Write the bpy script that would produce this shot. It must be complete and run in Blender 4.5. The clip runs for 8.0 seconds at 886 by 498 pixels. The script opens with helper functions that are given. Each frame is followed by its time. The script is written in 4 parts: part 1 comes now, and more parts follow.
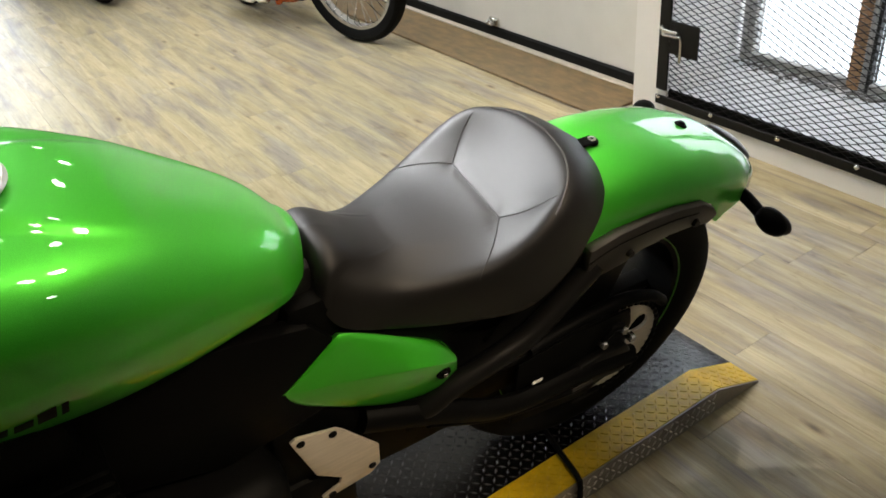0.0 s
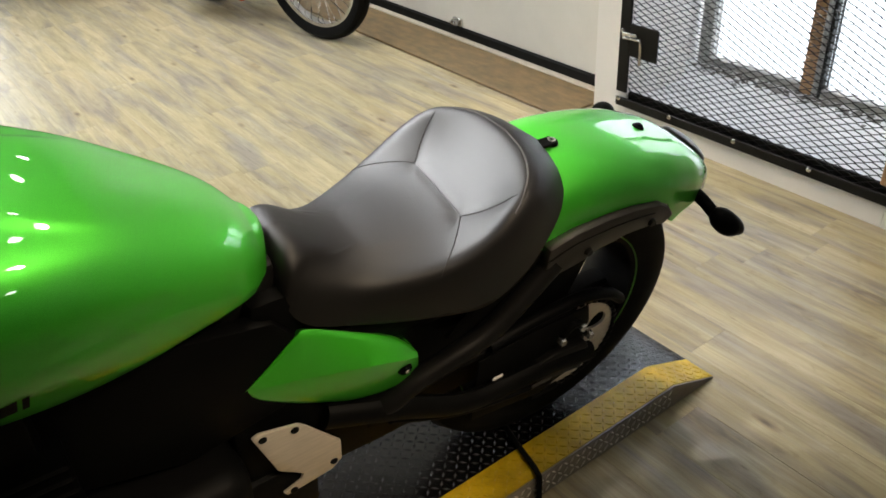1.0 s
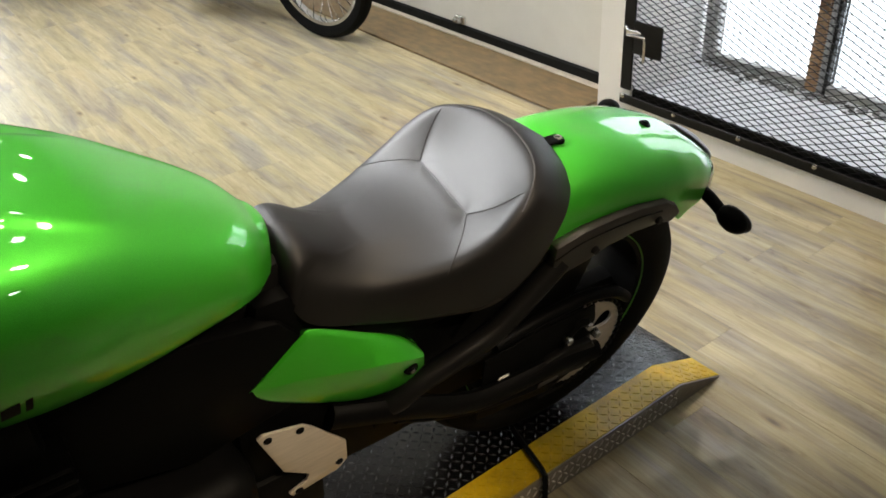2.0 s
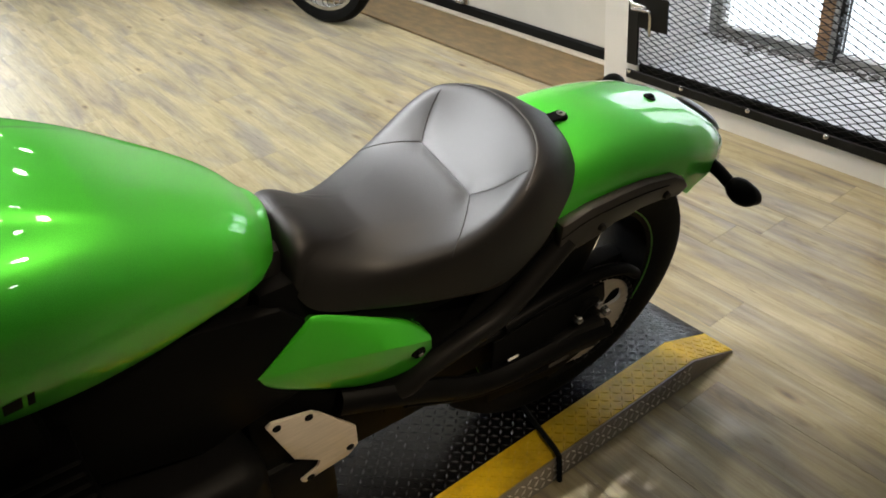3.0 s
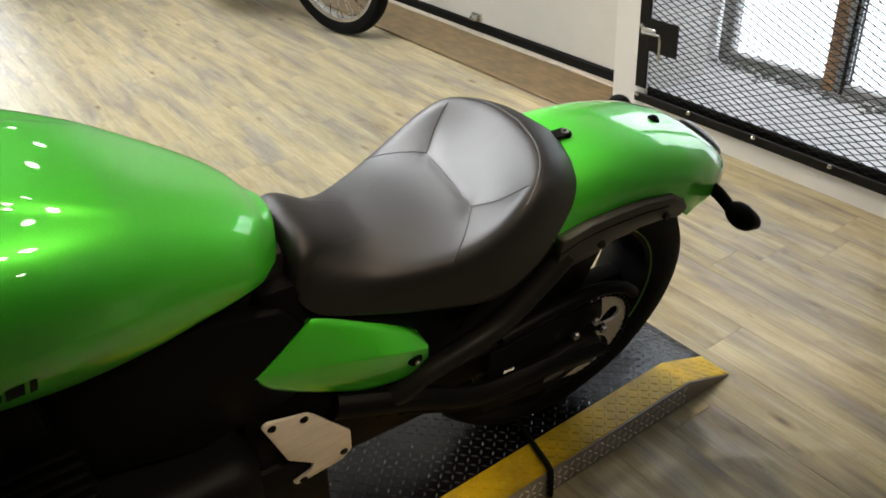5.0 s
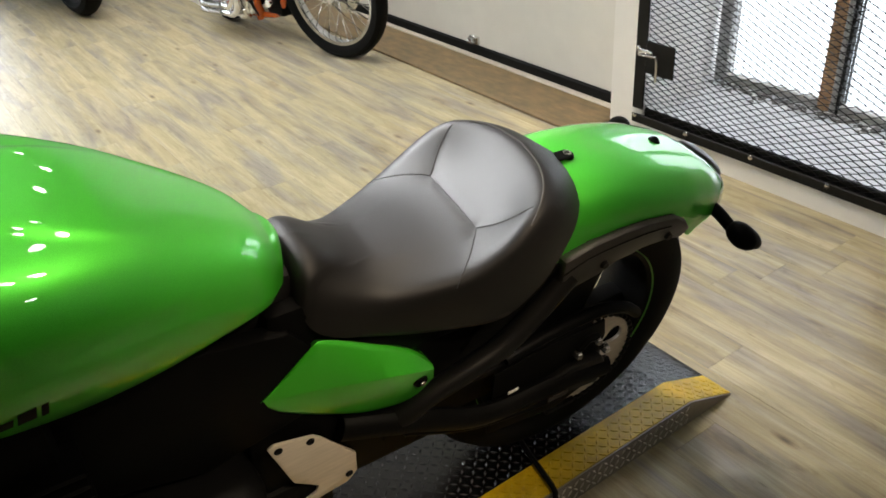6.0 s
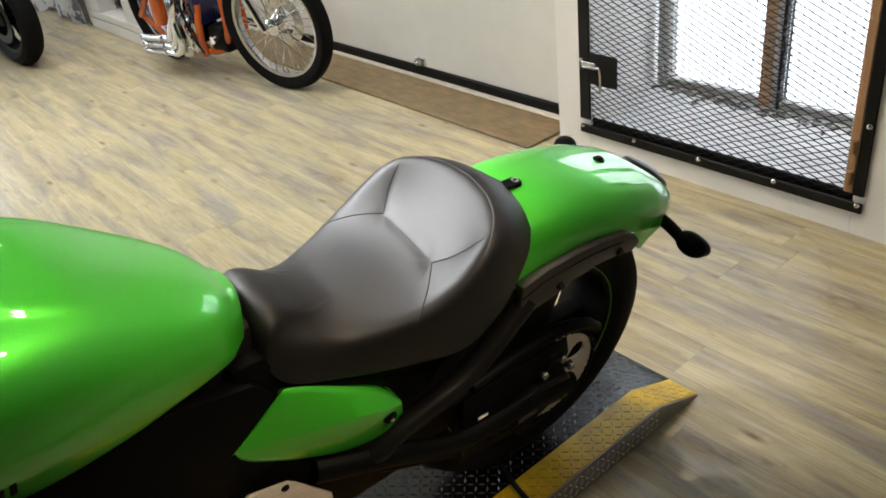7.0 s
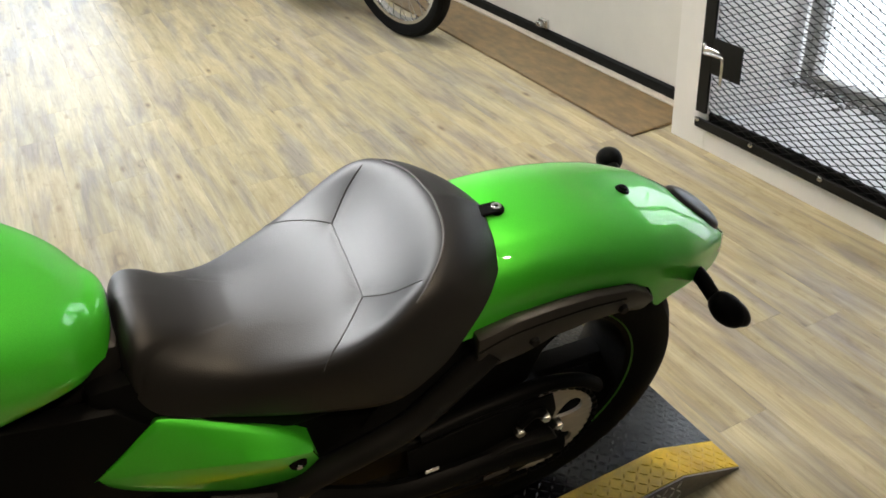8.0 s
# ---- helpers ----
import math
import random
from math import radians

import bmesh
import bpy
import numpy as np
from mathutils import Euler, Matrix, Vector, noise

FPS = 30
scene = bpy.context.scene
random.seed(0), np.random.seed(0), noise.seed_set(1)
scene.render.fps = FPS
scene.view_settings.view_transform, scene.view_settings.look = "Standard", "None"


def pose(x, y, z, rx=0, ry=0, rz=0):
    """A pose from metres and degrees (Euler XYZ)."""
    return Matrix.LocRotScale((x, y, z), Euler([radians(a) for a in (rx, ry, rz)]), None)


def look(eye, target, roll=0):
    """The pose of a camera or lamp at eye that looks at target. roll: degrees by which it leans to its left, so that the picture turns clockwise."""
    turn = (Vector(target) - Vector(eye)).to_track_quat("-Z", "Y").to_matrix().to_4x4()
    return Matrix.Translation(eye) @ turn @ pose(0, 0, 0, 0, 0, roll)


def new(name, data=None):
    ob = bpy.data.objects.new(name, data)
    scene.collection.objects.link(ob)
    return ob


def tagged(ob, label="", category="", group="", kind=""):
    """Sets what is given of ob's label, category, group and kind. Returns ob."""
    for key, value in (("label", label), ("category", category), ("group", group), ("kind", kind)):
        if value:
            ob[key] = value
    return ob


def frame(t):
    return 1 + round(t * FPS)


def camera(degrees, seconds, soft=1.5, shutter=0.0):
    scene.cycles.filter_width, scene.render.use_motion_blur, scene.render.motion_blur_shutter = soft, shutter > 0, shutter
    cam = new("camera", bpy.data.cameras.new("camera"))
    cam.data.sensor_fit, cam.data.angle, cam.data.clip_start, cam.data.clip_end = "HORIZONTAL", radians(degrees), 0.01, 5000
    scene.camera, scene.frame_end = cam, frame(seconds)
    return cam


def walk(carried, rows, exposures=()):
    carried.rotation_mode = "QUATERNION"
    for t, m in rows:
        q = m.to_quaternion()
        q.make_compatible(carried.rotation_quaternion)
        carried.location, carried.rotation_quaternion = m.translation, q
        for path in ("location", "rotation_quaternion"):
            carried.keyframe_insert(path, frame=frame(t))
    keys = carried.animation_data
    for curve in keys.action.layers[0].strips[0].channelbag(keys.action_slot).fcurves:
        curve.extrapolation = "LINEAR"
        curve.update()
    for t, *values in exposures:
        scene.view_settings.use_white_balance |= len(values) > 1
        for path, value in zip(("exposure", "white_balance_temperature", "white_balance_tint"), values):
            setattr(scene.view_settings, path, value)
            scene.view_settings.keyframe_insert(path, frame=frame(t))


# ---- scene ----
from mathutils.bvhtree import BVHTree

cam = camera(56.7, 8.0, soft=1.7)
PATH = [
    (0, (0.125, 0.092, 1.351), (1.022, 1.521, 0.277), -5.4),
    (0.5, (0.126, 0.084, 1.357), (1.045, 1.484, 0.264), -5.3),
    (1, (0.118, 0.078, 1.359), (1.086, 1.453, 0.277), -3.5),
    (2.5, (0.12, 0.092, 1.348), (1.07, 1.473, 0.257), -4.3),
    (3, (0.134, 0.09, 1.343), (1.057, 1.469, 0.227), -6.1),
    (3.5, (0.138, 0.084, 1.351), (1.063, 1.474, 0.25), -6.3),
    (4, (0.122, 0.08, 1.352), (1.054, 1.478, 0.268), -3.7),
    (4.2, (0.123, 0.08, 1.346), (1.058, 1.466, 0.25), -3.7),
    (5.5, (0.127, 0.066, 1.348), (1.055, 1.48, 0.279), -4.0),
    (6, (0.113, 0.071, 1.353), (1.066, 1.488, 0.311), -4.0),
    (6.5, (0.075, 0.088, 1.374), (1.029, 1.509, 0.338), -9.3),
    (6.8, (0.082, 0.078, 1.392), (1.124, 1.441, 0.364), -7.4),
    (7, (0.127, 0.058, 1.389), (1.156, 1.437, 0.37), -7.4),
    (7.2, (0.217, 0.048, 1.369), (1.172, 1.446, 0.304), -5.6),
    (7.5, (0.356, 0.054, 1.375), (1.166, 1.541, 0.311), -2.3),
    (7.7, (0.402, 0.06, 1.387), (1.202, 1.578, 0.36), 1.1),
    (8, (0.486, 0.119, 1.343), (1.185, 1.641, 0.25), -5.0),
]
walk(cam, [(t, look(eye, target, roll)) for t, eye, target, roll in PATH])


# ---- light ----
world = bpy.data.worlds.new("world")
scene.world = world
world.use_nodes = True
wn = world.node_tree.nodes
sky = wn.new("ShaderNodeTexSky")
sky.sky_type, sky.sun_disc = "NISHITA", False
sky.sun_elevation, sky.sun_rotation = radians(40), radians(70)
world.node_tree.links.new(sky.outputs[0], wn["Background"].inputs[0])
wn["Background"].inputs[1].default_value = 0.1
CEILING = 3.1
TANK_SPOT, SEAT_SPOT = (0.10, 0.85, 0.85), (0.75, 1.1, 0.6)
# Unseen lamps: some placed from tank reflections, others added to brighten parts.
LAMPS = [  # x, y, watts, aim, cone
    # Added narrow spots that give the seat its sheen.
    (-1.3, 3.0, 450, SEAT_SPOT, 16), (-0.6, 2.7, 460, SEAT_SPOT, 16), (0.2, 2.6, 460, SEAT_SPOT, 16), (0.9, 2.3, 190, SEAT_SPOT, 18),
    # Added to brighten the tank top and the far side of the seat.
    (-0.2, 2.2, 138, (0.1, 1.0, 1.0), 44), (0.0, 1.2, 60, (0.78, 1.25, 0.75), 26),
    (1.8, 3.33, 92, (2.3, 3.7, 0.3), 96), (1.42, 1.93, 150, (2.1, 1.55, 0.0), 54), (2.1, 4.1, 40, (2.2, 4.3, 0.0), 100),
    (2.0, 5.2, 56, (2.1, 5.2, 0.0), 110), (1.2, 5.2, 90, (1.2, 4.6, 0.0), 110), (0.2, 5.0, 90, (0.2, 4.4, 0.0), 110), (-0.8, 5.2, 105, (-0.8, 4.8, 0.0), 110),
    # Added to brighten the open floor, like the last three above.
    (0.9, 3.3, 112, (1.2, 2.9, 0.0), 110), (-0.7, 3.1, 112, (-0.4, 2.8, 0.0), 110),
    # Second and third are added to brighten the wheel and side cover.
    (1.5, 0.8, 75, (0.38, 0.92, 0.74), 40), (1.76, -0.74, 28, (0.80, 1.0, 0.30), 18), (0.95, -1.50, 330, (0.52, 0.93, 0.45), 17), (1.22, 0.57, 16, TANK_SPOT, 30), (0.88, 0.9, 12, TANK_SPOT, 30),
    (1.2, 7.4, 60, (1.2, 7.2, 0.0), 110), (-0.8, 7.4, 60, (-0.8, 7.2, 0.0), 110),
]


# ---- materials ----
def node_mat(name):
    m = bpy.data.materials.new(name)
    m.use_nodes = True
    nt = m.node_tree
    return m, nt, nt.nodes["Principled BSDF"]


def link(nt, a, b):
    nt.links.new(a, b)


def noise_node(nt, vec, scale, detail=4.0, rough=0.55, dist=0.0):
    n = nt.nodes.new("ShaderNodeTexNoise")
    n.inputs["Scale"].default_value, n.inputs["Detail"].default_value = scale, detail
    n.inputs["Roughness"].default_value, n.inputs["Distortion"].default_value = rough, dist
    if vec is not None:
        link(nt, vec, n.inputs["Vector"])
    return n.outputs["Fac"]


def ramp_node(nt, fac, stops):
    r = nt.nodes.new("ShaderNodeValToRGB")
    e = r.color_ramp.elements
    while len(e) < len(stops):
        e.new(0.5)
    for el, (p, c) in zip(e, stops):
        el.position, el.color = p, (*c, 1) if len(c) == 3 else c
    link(nt, fac, r.inputs[0])
    return r.outputs[0]


def mixed(nt, fac, a, b, kind="MIX"):
    m = nt.nodes.new("ShaderNodeMix")
    m.data_type, m.blend_type = "RGBA", kind
    for sock, val in ((m.inputs[0], fac), (m.inputs[6], a), (m.inputs[7], b)):
        if isinstance(val, (int, float)):
            sock.default_value = val
        elif isinstance(val, tuple):
            sock.default_value = (*val, 1)
        else:
            link(nt, val, sock)
    return m.outputs[2]


def bumped(nt, bsdf, height, strength, distance=0.002, socket="Normal"):
    b = nt.nodes.new("ShaderNodeBump")
    b.inputs["Strength"].default_value, b.inputs["Distance"].default_value = strength, distance
    link(nt, height, b.inputs["Height"])
    link(nt, b.outputs[0], bsdf.inputs[socket])


def ranged(nt, fac, lo, hi):
    m = nt.nodes.new("ShaderNodeMapRange")
    m.inputs[3].default_value, m.inputs[4].default_value = lo, hi
    link(nt, fac, m.inputs[0])
    return m.outputs[0]


def coords(nt, kind="Object", scale=(1, 1, 1)):
    tc = nt.nodes.new("ShaderNodeTexCoord")
    mp = nt.nodes.new("ShaderNodeMapping")
    mp.inputs["Scale"].default_value = scale
    link(nt, tc.outputs[kind], mp.inputs["Vector"])
    return mp.outputs[0]


def simple(name, base, rough=0.5, metal=0.0, vary=0.25, scale=18.0, bump=0.15, fine=140.0, coat=0.0, scl=(1, 1, 1), spec=0.5):
    """A surface with a broad stain, a fine grain, uneven gloss and slight relief."""
    m, nt, b = node_mat(name)
    v = coords(nt, "Object", scl)
    broad, grain = noise_node(nt, v, scale, 5), noise_node(nt, v, fine, 3)
    dark = tuple(c * (1 - vary) for c in base)
    light = tuple(min(1, c * (1 + vary * 0.6)) for c in base)
    col = ramp_node(nt, broad, [(0.3, dark), (0.7, light)])
    col = mixed(nt, 0.15, col, ramp_node(nt, grain, [(0.35, dark), (0.65, light)]))
    link(nt, col, b.inputs["Base Color"])
    b.inputs["Metallic"].default_value, b.inputs["Specular IOR Level"].default_value = metal, spec
    link(nt, ranged(nt, broad, max(0.02, rough * 0.82), min(1, rough * 1.18)), b.inputs["Roughness"])
    if bump:
        bumped(nt, b, grain, bump, 0.001)
    if coat:
        b.inputs["Coat Weight"].default_value, b.inputs["Coat Roughness"].default_value = coat, 0.03
    return m


def green_paint():
    m, nt, b = node_mat("green_metallic_paint")
    v = coords(nt)
    flake = noise_node(nt, v, 1400.0, 2)
    broad = noise_node(nt, v, 5.0, 2)
    col = mixed(nt, 0.5, ramp_node(nt, broad, [(0.3, (0.042, 0.47, 0.016)), (0.7, (0.052, 0.51, 0.020))]), ramp_node(nt, flake, [(0.35, (0.036, 0.42, 0.012)), (0.7, (0.075, 0.61, 0.030))]))
    link(nt, col, b.inputs["Base Color"])
    b.inputs["Metallic"].default_value, b.inputs["Roughness"].default_value = 0.52, 0.42
    b.inputs["Coat Weight"].default_value, b.inputs["Coat Roughness"].default_value = 1.0, 0.02
    return m


def seat_vinyl():
    m, nt, b = node_mat("grained_black_vinyl")
    v = coords(nt)
    vo = nt.nodes.new("ShaderNodeTexVoronoi")
    vo.inputs["Scale"].default_value = 620.0
    link(nt, v, vo.inputs["Vector"])
    broad = noise_node(nt, v, 9.0, 3)
    link(nt, ramp_node(nt, broad, [(0.3, (0.0045, 0.004, 0.004)), (0.7, (0.0065, 0.006, 0.006))]), b.inputs["Base Color"])
    link(nt, ranged(nt, broad, 0.46, 0.51), b.inputs["Roughness"])
    b.inputs["Specular IOR Level"].default_value = 0.34
    bumped(nt, b, vo.outputs["Distance"], 0.22, 0.0006)
    return m


def plank_wood(single=True):
    """Rustic printed vinyl planks: each plank takes its own tone and its own stretch of grain."""
    m, nt, b = node_mat("rustic_plank")
    tc = nt.nodes.new("ShaderNodeTexCoord")
    shift = nt.nodes.new("ShaderNodeVectorMath")
    shift.operation = "MULTIPLY_ADD"
    own = nt.nodes.new("ShaderNodeObjectInfo").outputs["Random"] if single else nt.nodes.new("ShaderNodeNewGeometry").outputs["Random Per Island"]
    link(nt, own, shift.inputs[0])
    shift.inputs[1].default_value = (37.0, 61.0, 13.0)
    link(nt, tc.outputs["Object"], shift.inputs[2])

    def stretched(sx, sy):
        mp = nt.nodes.new("ShaderNodeMapping")
        mp.inputs["Scale"].default_value = (sx, sy, 1)
        link(nt, shift.outputs[0], mp.inputs["Vector"])
        return mp.outputs[0]
    grain = noise_node(nt, stretched(150, 7), 1.0, 5, 0.7, 0.4)
    streak = noise_node(nt, stretched(22, 1.9), 1.0, 5, 0.55, 0.9)
    cloud = noise_node(nt, stretched(13, 1.7), 1.0, 4, 0.55, 0.6)
    patch = noise_node(nt, stretched(30, 13.0), 1.0, 5, 0.65, 0.6)
    tan = ramp_node(nt, streak, [(0.22, (0.288, 0.236, 0.132)), (0.42, (0.368, 0.314, 0.186)), (0.58, (0.422, 0.368, 0.232)), (0.76, (0.482, 0.432, 0.302))])
    grey = ramp_node(nt, streak, [(0.22, (0.175, 0.152, 0.122)), (0.5, (0.248, 0.224, 0.190)), (0.76, (0.34, 0.314, 0.274))])
    col = mixed(nt, ramp_node(nt, cloud, [(0.44, (0, 0, 0)), (0.66, (1, 1, 1))]), tan, grey)
    col = mixed(nt, 0.42, col, ramp_node(nt, patch, [(0.30, (0.50, 0.45, 0.38)), (0.43, (0.95, 0.95, 0.94)), (0.6, (1, 1, 1)), (0.75, (1.10, 1.08, 1.03))]), "MULTIPLY")
    col = mixed(nt, 0.28, col, ramp_node(nt, grain, [(0.3, (0.22, 0.19, 0.16)), (0.6, (0.72, 0.72, 0.72))]), "OVERLAY")
    tone = ramp_node(nt, own, [(0.0, (0.90, 0.89, 0.875)), (0.35, (0.98, 0.97, 0.95)), (0.7, (1.05, 1.04, 1.02)), (1.0, (0.94, 0.89, 0.84))])
    col = mixed(nt, 1.0, col, tone, "MULTIPLY")
    for sx, sy, stops, amount in ((7.5, 2.6, [(0.02, (0.16, 0.12, 0.09)), (0.06, (0.62, 0.55, 0.48)), (0.11, (1, 1, 1))], 0.85), (3.2, 1.5, [(0.03, (0.85, 0.77, 0.66)), (0.065, (0.33, 0.26, 0.20)), (0.085, (0.72, 0.66, 0.58)), (0.17, (1, 1, 1))], 0.5), (24.0, 5.0, [(0.03, (0.30, 0.25, 0.20)), (0.09, (1, 1, 1))], 0.55)):
        kn = nt.nodes.new("ShaderNodeTexVoronoi")
        kn.inputs["Scale"].default_value = 1.0
        link(nt, stretched(sx, sy), kn.inputs["Vector"])
        col = mixed(nt, amount, col, ramp_node(nt, kn.outputs["Distance"], stops), "MULTIPLY")
    link(nt, col, b.inputs["Base Color"])
    link(nt, ranged(nt, cloud, 0.33, 0.46), b.inputs["Roughness"])
    bumped(nt, b, grain, 0.15, 0.001)
    return m


def glass_mat(name, tint=(1, 1, 1), rough=0.0):
    m, nt, b = node_mat(name)
    b.inputs["Base Color"].default_value = (*tint, 1)
    b.inputs["Transmission Weight"].default_value, b.inputs["Roughness"].default_value, b.inputs["IOR"].default_value = 1.0, rough, 1.45
    return m


def glow(name, colour, strength):
    m, nt, b = node_mat(name)
    b.inputs["Base Color"].default_value = (*colour, 1)
    b.inputs["Emission Color"].default_value = (*colour, 1)
    b.inputs["Emission Strength"].default_value = strength
    return m


def daylight(name, colour):
    """Overcast sky over duller pavement, for the plane far outside the window."""
    m, nt, b = node_mat(name)
    xyz = nt.nodes.new("ShaderNodeSeparateXYZ")
    link(nt, nt.nodes.new("ShaderNodeTexCoord").outputs["Object"], xyz.inputs[0])
    up = nt.nodes.new("ShaderNodeMapRange")
    for k, v in ((1, 0.80), (2, 1.5), (3, 2.3), (4, 5.5)):
        up.inputs[k].default_value = v
    link(nt, xyz.outputs[2], up.inputs[0])
    b.inputs["Base Color"].default_value = (*colour, 1)
    b.inputs["Emission Color"].default_value = (*colour, 1)
    link(nt, up.outputs[0], b.inputs["Emission Strength"])
    return m


GREEN = green_paint()
VINYL = seat_vinyl()
PLANK = plank_wood()
PLANK_JOINED = plank_wood(False)
THREAD = simple("dark_thread", (0.012, 0.011, 0.011), 0.8)
LETTER = simple("black_lettering", (0.004, 0.004, 0.004), 0.5, spec=0.1)
BLACK_PLASTIC = simple("satin_black_plastic", (0.0022, 0.0022, 0.0022), 0.5, vary=0.3, spec=0.05)
BLACK_PAINT = simple("black_frame_paint", (0.006, 0.0058, 0.0056), 0.42, vary=0.3, spec=0.16)
STRUT_PLASTIC = simple("satin_brown_black_plastic", (0.022, 0.019, 0.017), 0.42, vary=0.25, spec=0.4)
BLACK_CAST = simple("black_cast_metal", (0.003, 0.003, 0.003), 0.5, vary=0.35, bump=0.4, spec=0.07)
RUBBER = simple("tyre_rubber", (0.006, 0.006, 0.006), 0.7, vary=0.3, bump=0.3, spec=0.08)
STEEL = simple("bright_steel", (0.62, 0.61, 0.59), 0.24, 1.0, vary=0.15)
ALLOY = simple("brushed_alloy", (0.60, 0.535, 0.45), 0.42, 0.35, vary=0.15, scl=(1, 1, 8))
CAP_GREY = simple("grey_cap_metal", (0.26, 0.26, 0.29), 0.4, 0.3, vary=0.1, bump=0.0)
RING = simple("pale_polished_alloy", (0.74, 0.73, 0.72), 0.3, 0.5, vary=0.05, bump=0.0)
RIM_CHROME = simple("dull_rim_chrome", (0.48, 0.48, 0.49), 0.16, 1.0, vary=0.2, bump=0.0)
CHROME = simple("chrome", (0.75, 0.75, 0.76), 0.07, 1.0, vary=0.08, bump=0.0)
TREAD_BLACK = simple("worn_black_tread_paint", (0.0045, 0.0045, 0.0048), 0.22, vary=0.5, scale=9.0, spec=0.38)
TREAD_YELLOW = simple("worn_yellow_paint", (0.58, 0.38, 0.005), 0.42, vary=0.45, scale=14.0)
# Lug colours are lifted above their plates: wear plus painted-in glints.
LUG_BRIGHT = simple("worn_glint_lugs", (0.75, 0.71, 0.64), 0.3, 0.4, vary=0.3)
LUG_BLACK = simple("worn_glint_black_lugs", (0.03, 0.03, 0.031), 0.22, vary=0.6)
TREAD_ALLOY = simple("bare_tread_plate", (0.25, 0.22, 0.185), 0.45, 0.3, vary=0.35, scale=12.0)
WHITE_PAINT = simple("white_wall_paint", (0.78, 0.76, 0.73), 0.55, vary=0.06, scale=4.0)
GREY_PAINT = simple("grey_wall_paint", (0.14, 0.14, 0.14), 0.6, vary=0.08, scale=4.0)
DOOR_WHITE = simple("cream_door_panel", (0.70, 0.68, 0.63), 0.45, vary=0.06, scale=5.0)
SILL_DUST = simple("dusty_white_sill", (0.76, 0.76, 0.77), 0.7, vary=0.15, scale=9.0)
GATE_STEEL = simple("black_gate_steel", (0.007, 0.0066, 0.0062), 0.5, 0.0, vary=0.5, spec=0.2)
RUSTY = simple("brown_weathered_wood", (0.44, 0.25, 0.12), 0.7, vary=0.45, scale=25.0, scl=(1, 1, 0.15))
DEBRIS = simple("grey_dust", (0.22, 0.21, 0.20), 0.9, vary=0.5, scale=40.0)
GREY_FRAME = simple("grey_window_frame", (0.42, 0.41, 0.39), 0.5, vary=0.2)
PLY = simple("brown_plywood", (0.175, 0.118, 0.055), 0.5, vary=0.5, scale=16.0, scl=(2, 0.7, 1))
SEAL = simple("black_door_seal", (0.004, 0.004, 0.004), 0.7, spec=0.15)
ORANGE = simple("orange_frame_paint", (0.50, 0.085, 0.008), 0.25, vary=0.1, coat=0.6)
LENS_DARK = simple("smoked_lens", (0.010, 0.008, 0.009), 0.3, vary=0.1, bump=0.0, spec=0.25)
PIPING = simple("brown_grey_piping", (0.030, 0.025, 0.022), 0.6)
RIM_LINE = simple("lime_rim_tape", (0.07, 0.30, 0.02), 0.4, vary=0.1)


def cloth_mat():
    """White cloth printed with navy blotches."""
    m, nt, b = node_mat("white_navy_cloth")
    v = coords(nt)
    blot = noise_node(nt, v, 7.0, 3, 0.6)
    col = ramp_node(nt, blot, [(0.50, (0.68, 0.68, 0.70)), (0.56, (0.06, 0.07, 0.12))])
    link(nt, mixed(nt, 0.2, col, ramp_node(nt, noise_node(nt, v, 60.0), [(0.3, (0.3, 0.3, 0.32)), (0.7, (0.7, 0.7, 0.7))])), b.inputs["Base Color"])
    b.inputs["Roughness"].default_value = 0.85
    return m


CLOTH = cloth_mat()
CEILING_PAINT = simple("dark_ceiling_paint", (0.07, 0.07, 0.07), 0.8, vary=0.05)
DARK_BLUE = simple("dark_blue_tank", (0.01, 0.012, 0.05), 0.2, vary=0.1, coat=0.5)
SUBFLOOR = simple("dark_subfloor", (0.05, 0.04, 0.03), 0.8)
DAYLIGHT = daylight("bright_daylight", (0.86, 0.93, 1.0))
SHOP_DAY = glow("shop_window_daylight", (0.86, 0.93, 1.0), 4.6)
BULB = glow("lamp_glass", (1.0, 0.96, 0.90), 36.0)
PANE = glass_mat("window_glass")


# ---- building blocks ----
def thing(name, m, label, category, group="", kind=""):
    ob = new(name)
    ob.empty_display_size = 0.05
    ob.matrix_world = m
    return tagged(ob, label, category, group, kind)


def mesh_of(name, bm, material, angle=35):
    bmesh.ops.recalc_face_normals(bm, faces=bm.faces)
    me = bpy.data.meshes.new(name)
    bm.to_mesh(me)
    bm.free()
    me.materials.append(material)
    me.shade_smooth()
    me.set_sharp_from_angle(angle=radians(angle))
    return me


def part(name, bm, material, parent, label="", angle=35):
    ob = new(name, mesh_of(name, bm, material, angle))
    ob.parent = parent
    if label:
        ob["label"] = label
    return ob


def setting(name, bm, material, label, category, angle=35):
    ob = new(name, mesh_of(name, bm, material, angle))
    return tagged(ob, label, category, "", "structure")


def box(x0, x1, y0, y1, z0, z1, bevel=0.0, bm=None, seg=1):
    out = bm or bmesh.new()
    b = bmesh.new()
    bmesh.ops.create_cube(b, size=1.0)
    for v in b.verts:
        v.co = Vector(((x0 + x1) / 2 + v.co.x * (x1 - x0), (y0 + y1) / 2 + v.co.y * (y1 - y0), (z0 + z1) / 2 + v.co.z * (z1 - z0)))
    if bevel:
        bmesh.ops.bevel(b, geom=b.edges[:], offset=bevel, segments=seg, affect="EDGES", profile=0.5)
    return joined(out, b)


